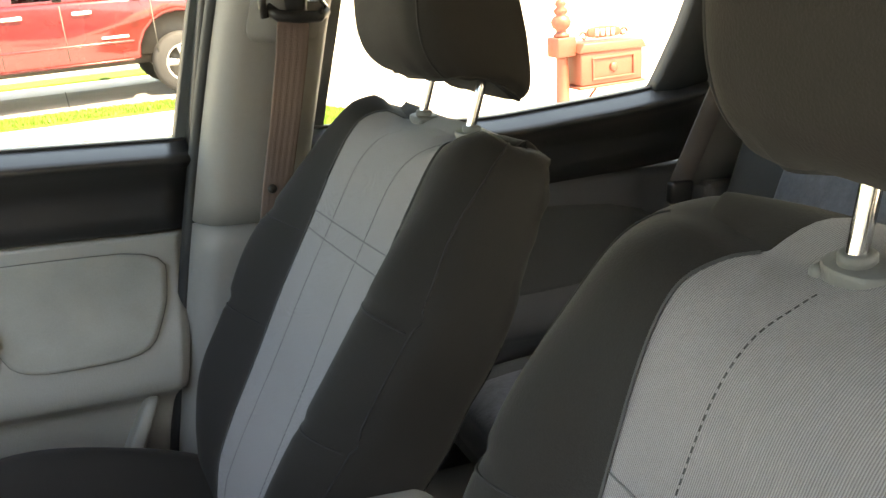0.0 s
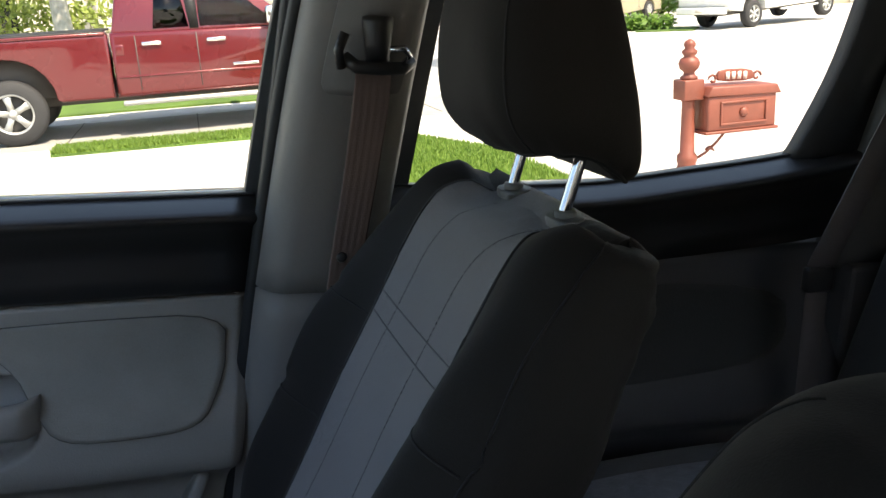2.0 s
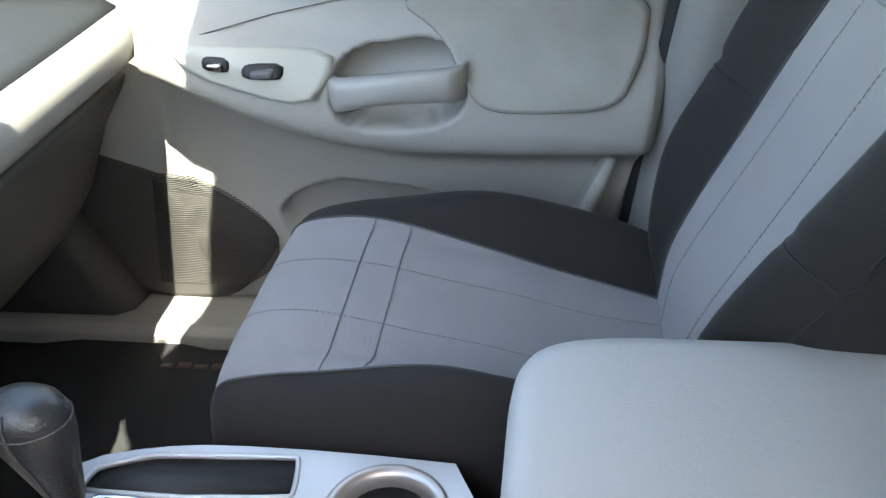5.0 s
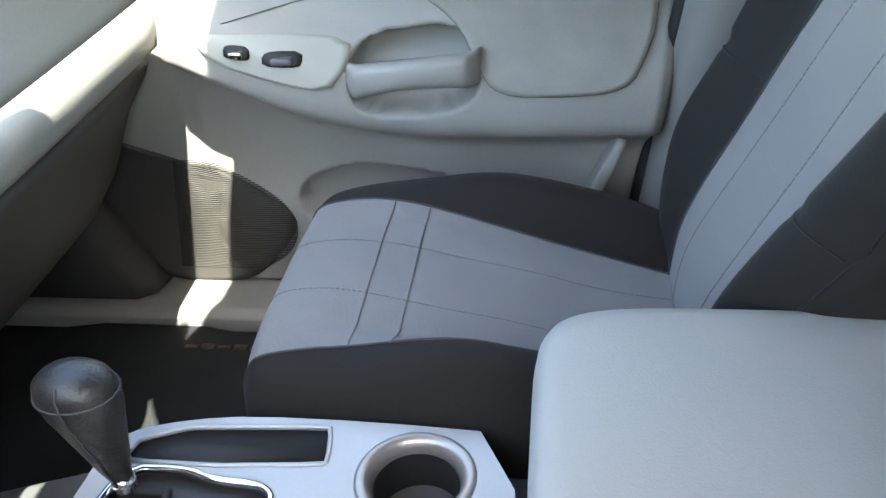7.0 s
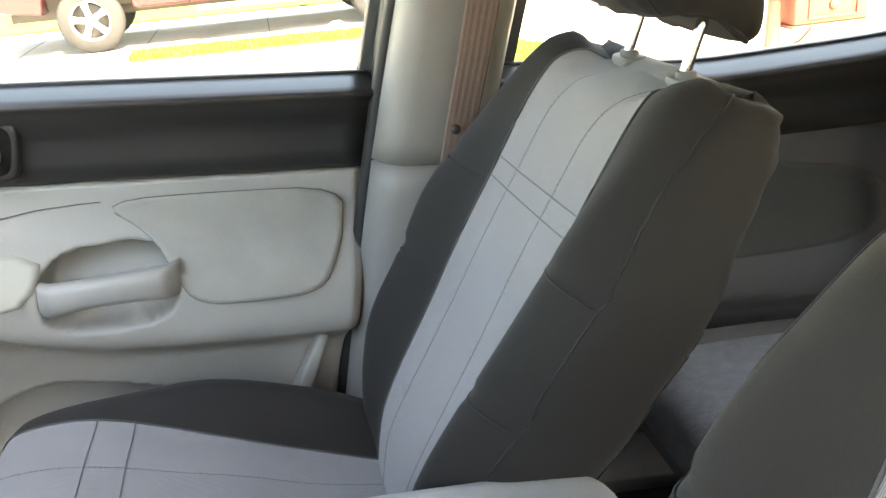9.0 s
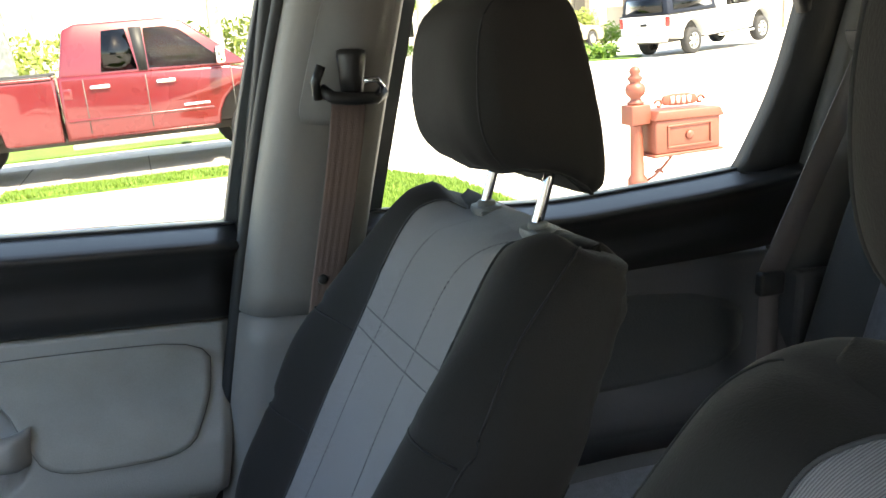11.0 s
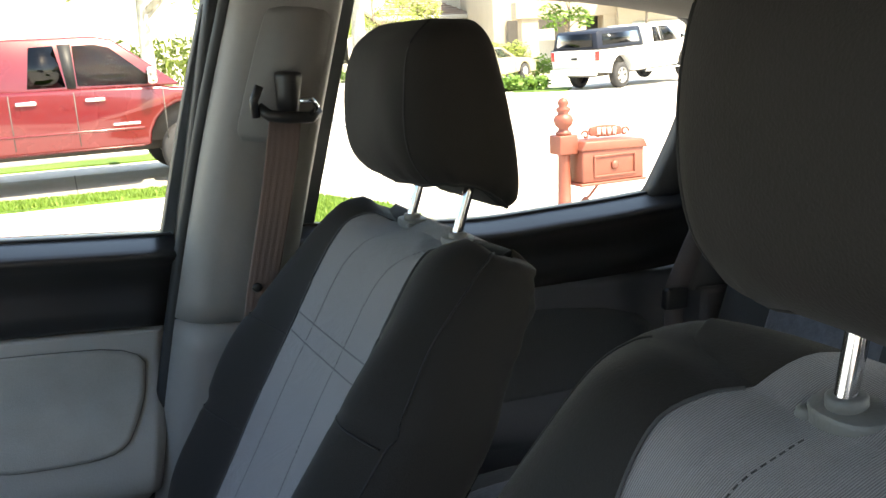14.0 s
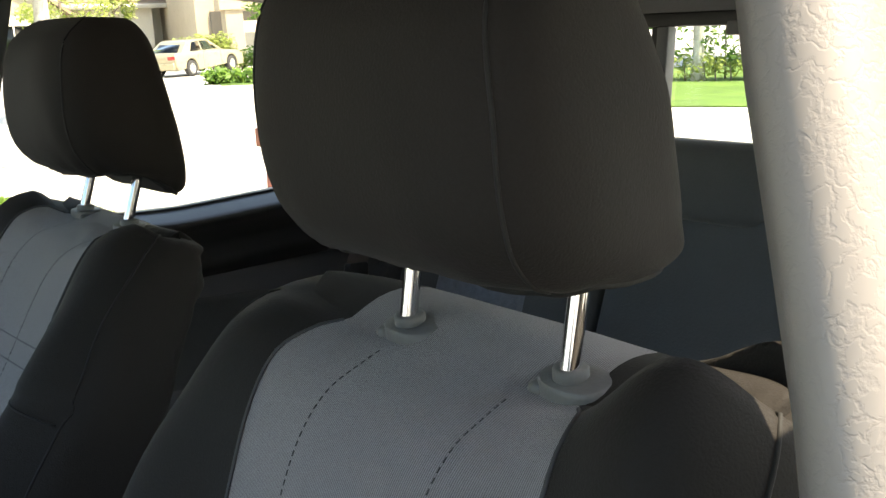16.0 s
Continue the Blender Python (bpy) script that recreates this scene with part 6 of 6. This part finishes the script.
# ---- houses across the street ----
def window_unit(parent, x, y, z, w, h):
    wd = part("window", box(x, y - 0.03, z, x + w, y + 0.05, z + h), TINTED, parent)
    for a, b, c, d in ((-0.08, -0.1, w + 0.08, 0.0), (-0.08, h, w + 0.08, h + 0.08), (-0.08, 0, 0, h), (w, 0, w + 0.08, h), (w / 2 - 0.03, 0, w / 2 + 0.03, h)):
        part("window_frame", box(x + a, y - 0.07, z + b, x + c, y + 0.06, z + d), GARAGE_WHITE, wd)


def garage_door(parent, x, y, z, w, h):
    g = part("garage_door", box(x, y, z, x + w, y + 0.06, z + h), GARAGE_WHITE, parent)
    for r_ in range(4):
        for c_ in range(5):
            part("door_panel", box(x + w * (c_ + 0.1) / 5, y - 0.025, z + h * (r_ + 0.12) / 4, x + w * (c_ + 0.9) / 5, y + 0.005, z + h * (r_ + 0.88) / 4, 0.01), GARAGE_WHITE, g)


def hip_roof(parent, x0, y0, x1, y1, z, rise, over=0.6):
    x0, y0, x1, y1 = x0 - over, y0 - over, x1 + over, y1 + over
    w = (y1 - y0) / 2
    bm = bmesh.new()
    low = [bm.verts.new(p) for p in ((x0, y0, z), (x1, y0, z), (x1, y1, z), (x0, y1, z))]
    top = [bm.verts.new(p) for p in ((x0 + min(w, (x1 - x0) * 0.4), y0 + w, z + rise), (x1 - min(w, (x1 - x0) * 0.4), y0 + w, z + rise))]
    for f in ((low[0], low[1], top[1], top[0]), (low[1], low[2], top[1]), (low[2], low[3], top[0], top[1]), (low[3], low[0], top[0]), low[::-1]):
        bm.faces.new(f)
    rf = part("roof", bm, ROOF_TILE, parent, smooth=False)
    part("fascia", box(x0, y0 - 0.04, z - 0.22, x1, y0, z + 0.02), GARAGE_WHITE, rf)
    bm = None
    n = 9
    for k in range(1, n):
        f = k / n
        bm = box(x0 + w * f * 0.9, y0 + w * f - 0.03, z + rise * f, x1 - w * f * 0.9, y0 + w * f + 0.03, z + rise * f + 0.05, bm=bm)
    part("tile_courses", bm, ROOF_TILE, rf, kind="stuff")
    return rf


def gable(parent, x0, x1, y, z, rise, mat, deep=3.0):
    part("gable_wall", prism([(x0, z), (0.5 * (x0 + x1), z + rise), (x1, z)], y, y + 0.2), mat, parent, smooth=False)
    for a, b in ((x0, 0.5 * (x0 + x1)), (x1, 0.5 * (x0 + x1))):
        d = -1 if a < b else 1
        part("roof_slope", prism([(a + d * 0.4, z - 0.25), (b, z + rise + 0.10), (b, z + rise + 0.25), (a + d * 0.5, z - 0.12)], y - 0.5, y + deep), ROOF_TILE, parent, smooth=False)


hA = thing("house", None, "beige stucco two-storey house with two white garage doors", "house", "houses", world_pose=pose(21.0, 38.0, 0, 0, 0, -16))
part("wall", box(-0.5, 1.5, -0.1, 16, 12, 5.9), STUCCO, hA, smooth=False)
part("wall", box(5.2, -1.0, -0.1, 16.5, 1.6, 3.5), STUCCO, hA, smooth=False)
for x in (0.9, 3.3, 5.0):
    part("column", box(x - 0.42, -0.6, -0.1, x + 0.42, 0.3, 3.3, 0.02), STUCCO, hA, smooth=False)
part("porch_beam", box(0.2, -0.7, 2.7, 5.5, 0.4, 3.5, 0.02), STUCCO, hA, smooth=False)
# dark sheet against the wall, put in as the porch's shade
part("painted_porch_shade", box(0.2, 1.35, 0, 5.0, 1.48, 2.7), SHADE_GREY, hA, smooth=False)
part("front_door", box(1.6, 1.25, 0, 2.6, 1.34, 2.2, 0.01), GARAGE_WHITE, hA)
garage_door(hA, 5.9, -1.10, 0, 2.6, 2.3)
garage_door(hA, 9.8, -1.10, 0, 5.0, 2.4)
hip_roof(hA, 5.0, -1.0, 16.5, 2.0, 3.5, 1.6)
hip_roof(hA, -0.5, 1.5, 16, 12, 5.9, 2.6)
window_unit(hA, 2.0, 1.46, 3.6, 1.2, 1.3)
window_unit(hA, 11.0, 1.46, 4.2, 1.6, 1.2)
hB = thing("house", None, "pale stucco house with gabled porch and tiled roof", "house", "houses", world_pose=pose(12.2, 50, 0, 0, 0, -12))
part("wall", box(2, 2, -0.1, 16, 12, 6.4), STUCCO_PALE, hB, smooth=False)
part("wall", box(1.0, -1, -0.1, 5.6, 3, 3.0), STUCCO_PALE, hB, smooth=False)
part("wall", box(6.2, 0, -0.1, 10.5, 2.2, 3.4), STUCCO_PALE, hB, smooth=False)
gable(hB, 0.8, 5.8, -1.05, 3.0, 1.9, STUCCO, 5)
hip_roof(hB, 6.0, 0.0, 11, 4, 3.4, 1.3)
hip_roof(hB, 2, 2, 16, 12, 6.4, 2.4)
window_unit(hB, 2.4, -1.04, 0.9, 1.6, 1.5)
window_unit(hB, 7.0, -0.04, 1.0, 2.2, 1.4)
window_unit(hB, 11.5, 1.96, 3.2, 1.0, 1.1)
window_unit(hB, 13.4, 1.96, 1.0, 1.2, 1.2)
hC = thing("house", None, "pale stucco house behind the street trees", "house", "houses", world_pose=pose(-14, 27, 0, 0, 0, 4))
part("wall", box(0, 0, -0.1, 17, 10, 5.6), STUCCO_PALE, hC, smooth=False)
part("wall", box(12, -2, -0.1, 17.5, 1, 3.2), STUCCO_PALE, hC, smooth=False)
hip_roof(hC, 0, 0, 17, 10, 5.6, 2.4)
window_unit(hC, 2, -0.04, 1.0, 1.8, 1.5)
window_unit(hC, 8, -0.04, 1.0, 1.8, 1.5)
hD = thing("house", None, "house wall behind the far hedge", "house", "houses", world_pose=pose(30, 5, 0, 0, 0, -62))
part("wall", box(-9, 0, -0.1, 9, 8, 5.0), STUCCO, hD, smooth=False)
window_unit(hD, 1.0, -0.04, 0.9, 1.2, 1.3)
hip_roof(hD, -9, 0, 9, 8, 5.0, 2.4)
hE = thing("house", None, "stucco house on the driver's side with tiled roof", "house", "houses", world_pose=pose(-8, -16, 0, 0, 0, 180))
part("wall", box(-14, 0, -0.1, 8, 10, 5.4), STUCCO, hE, smooth=False)
hip_roof(hE, -14, 0, 8, 10, 5.4, 2.2)
garage_door(hE, -4, -0.1, 0, 5, 2.4)
window_unit(hE, 3.5, -0.04, 1.0, 1.6, 1.4)

# ---- trees and hedges ----
tree(-1.7, 17.2, 6.5, 0.23, 2.2, 3, "street tree with a thick grey trunk and drooping leaves", PALE_BARK, LEAF, 3200, 0.10, 0.42)
tree(2.3, 19.5, 6.8, 0.22, 2.3, 4, "leafy street tree behind the red pickup", PALE_BARK, LEAF_PALE, 3200, 0.10, 0.42)
tree(6.2, 17.0, 6.0, 0.24, 1.9, 12, "street tree with pale trunk", PALE_BARK, LEAF_PALE, 2400, 0.10, 0.5)
tree(21.6, 33.5, 4.8, 0.09, 1.2, 5, "small round-headed tree by the porch", BARK, LEAF, 1800, 0.10, 0.5)
tree(26.0, 33.8, 5.2, 0.13, 1.5, 6, "slim tree in front of the garage", BARK, LEAF, 2000, 0.10, 0.55)
tree(15.2, 41.5, 5.6, 0.12, 2.0, 7, "thin pale-leaved tree in front of the far house", BARK, LEAF_PALE, 1800, 0.10, 0.35)
tree(19.0, 44.5, 4.8, 0.10, 1.3, 8, "young tree by the far house", BARK, LEAF_PALE, 1200, 0.10, 0.45)
tree(19.7, 11.1, 6.0, 0.16, 1.9, 9, "tree with a pale trunk on the lawn behind", PALE_BARK, LEAF, 2400, 0.10, 0.62)
hedge(-5, 20.5, 3.5, 20.5, 2.2, 0.7, 21, "tall green hedge behind the red pickup", LEAF_PALE, 5200, 0.09)
hedge(-9.0, 19.8, -6.5, 20.2, 1.6, 0.5, 22, "green shrub behind the pavement", LEAF, 1500, 0.09)
hedge(19.0, 37.2, 20.6, 36.4, 1.7, 0.6, 23, "square-cut hedge beside the porch", LEAF_PALE, 2200, 0.09)
hedge(20.4, 34.6, 21.6, 34.2, 1.0, 0.45, 24, "low shrub with red flowers by the porch", LEAF, 900, 0.09)
hedge(14.2, 25.6, 15.0, 24.9, 0.55, 0.4, 25, "tuft of ornamental grass beside the white pickup", LEAF, 1200, 0.10)
hedge(12.6, 44.0, 14.2, 44.0, 0.9, 0.5, 26, "low round shrub on the far lawn", LEAF, 900, 0.09)
hedge(19.2, 13.6, 25.0, 1.0, 3.2, 0.95, 27, "tall mixed hedge behind the lawn", LEAF, 8000, 0.10)
hedge(18.8, 13.0, 23.6, 2.4, 0.8, 0.45, 28, "low flowering shrubs before the hedge", LEAF_PALE, 2600, 0.08)
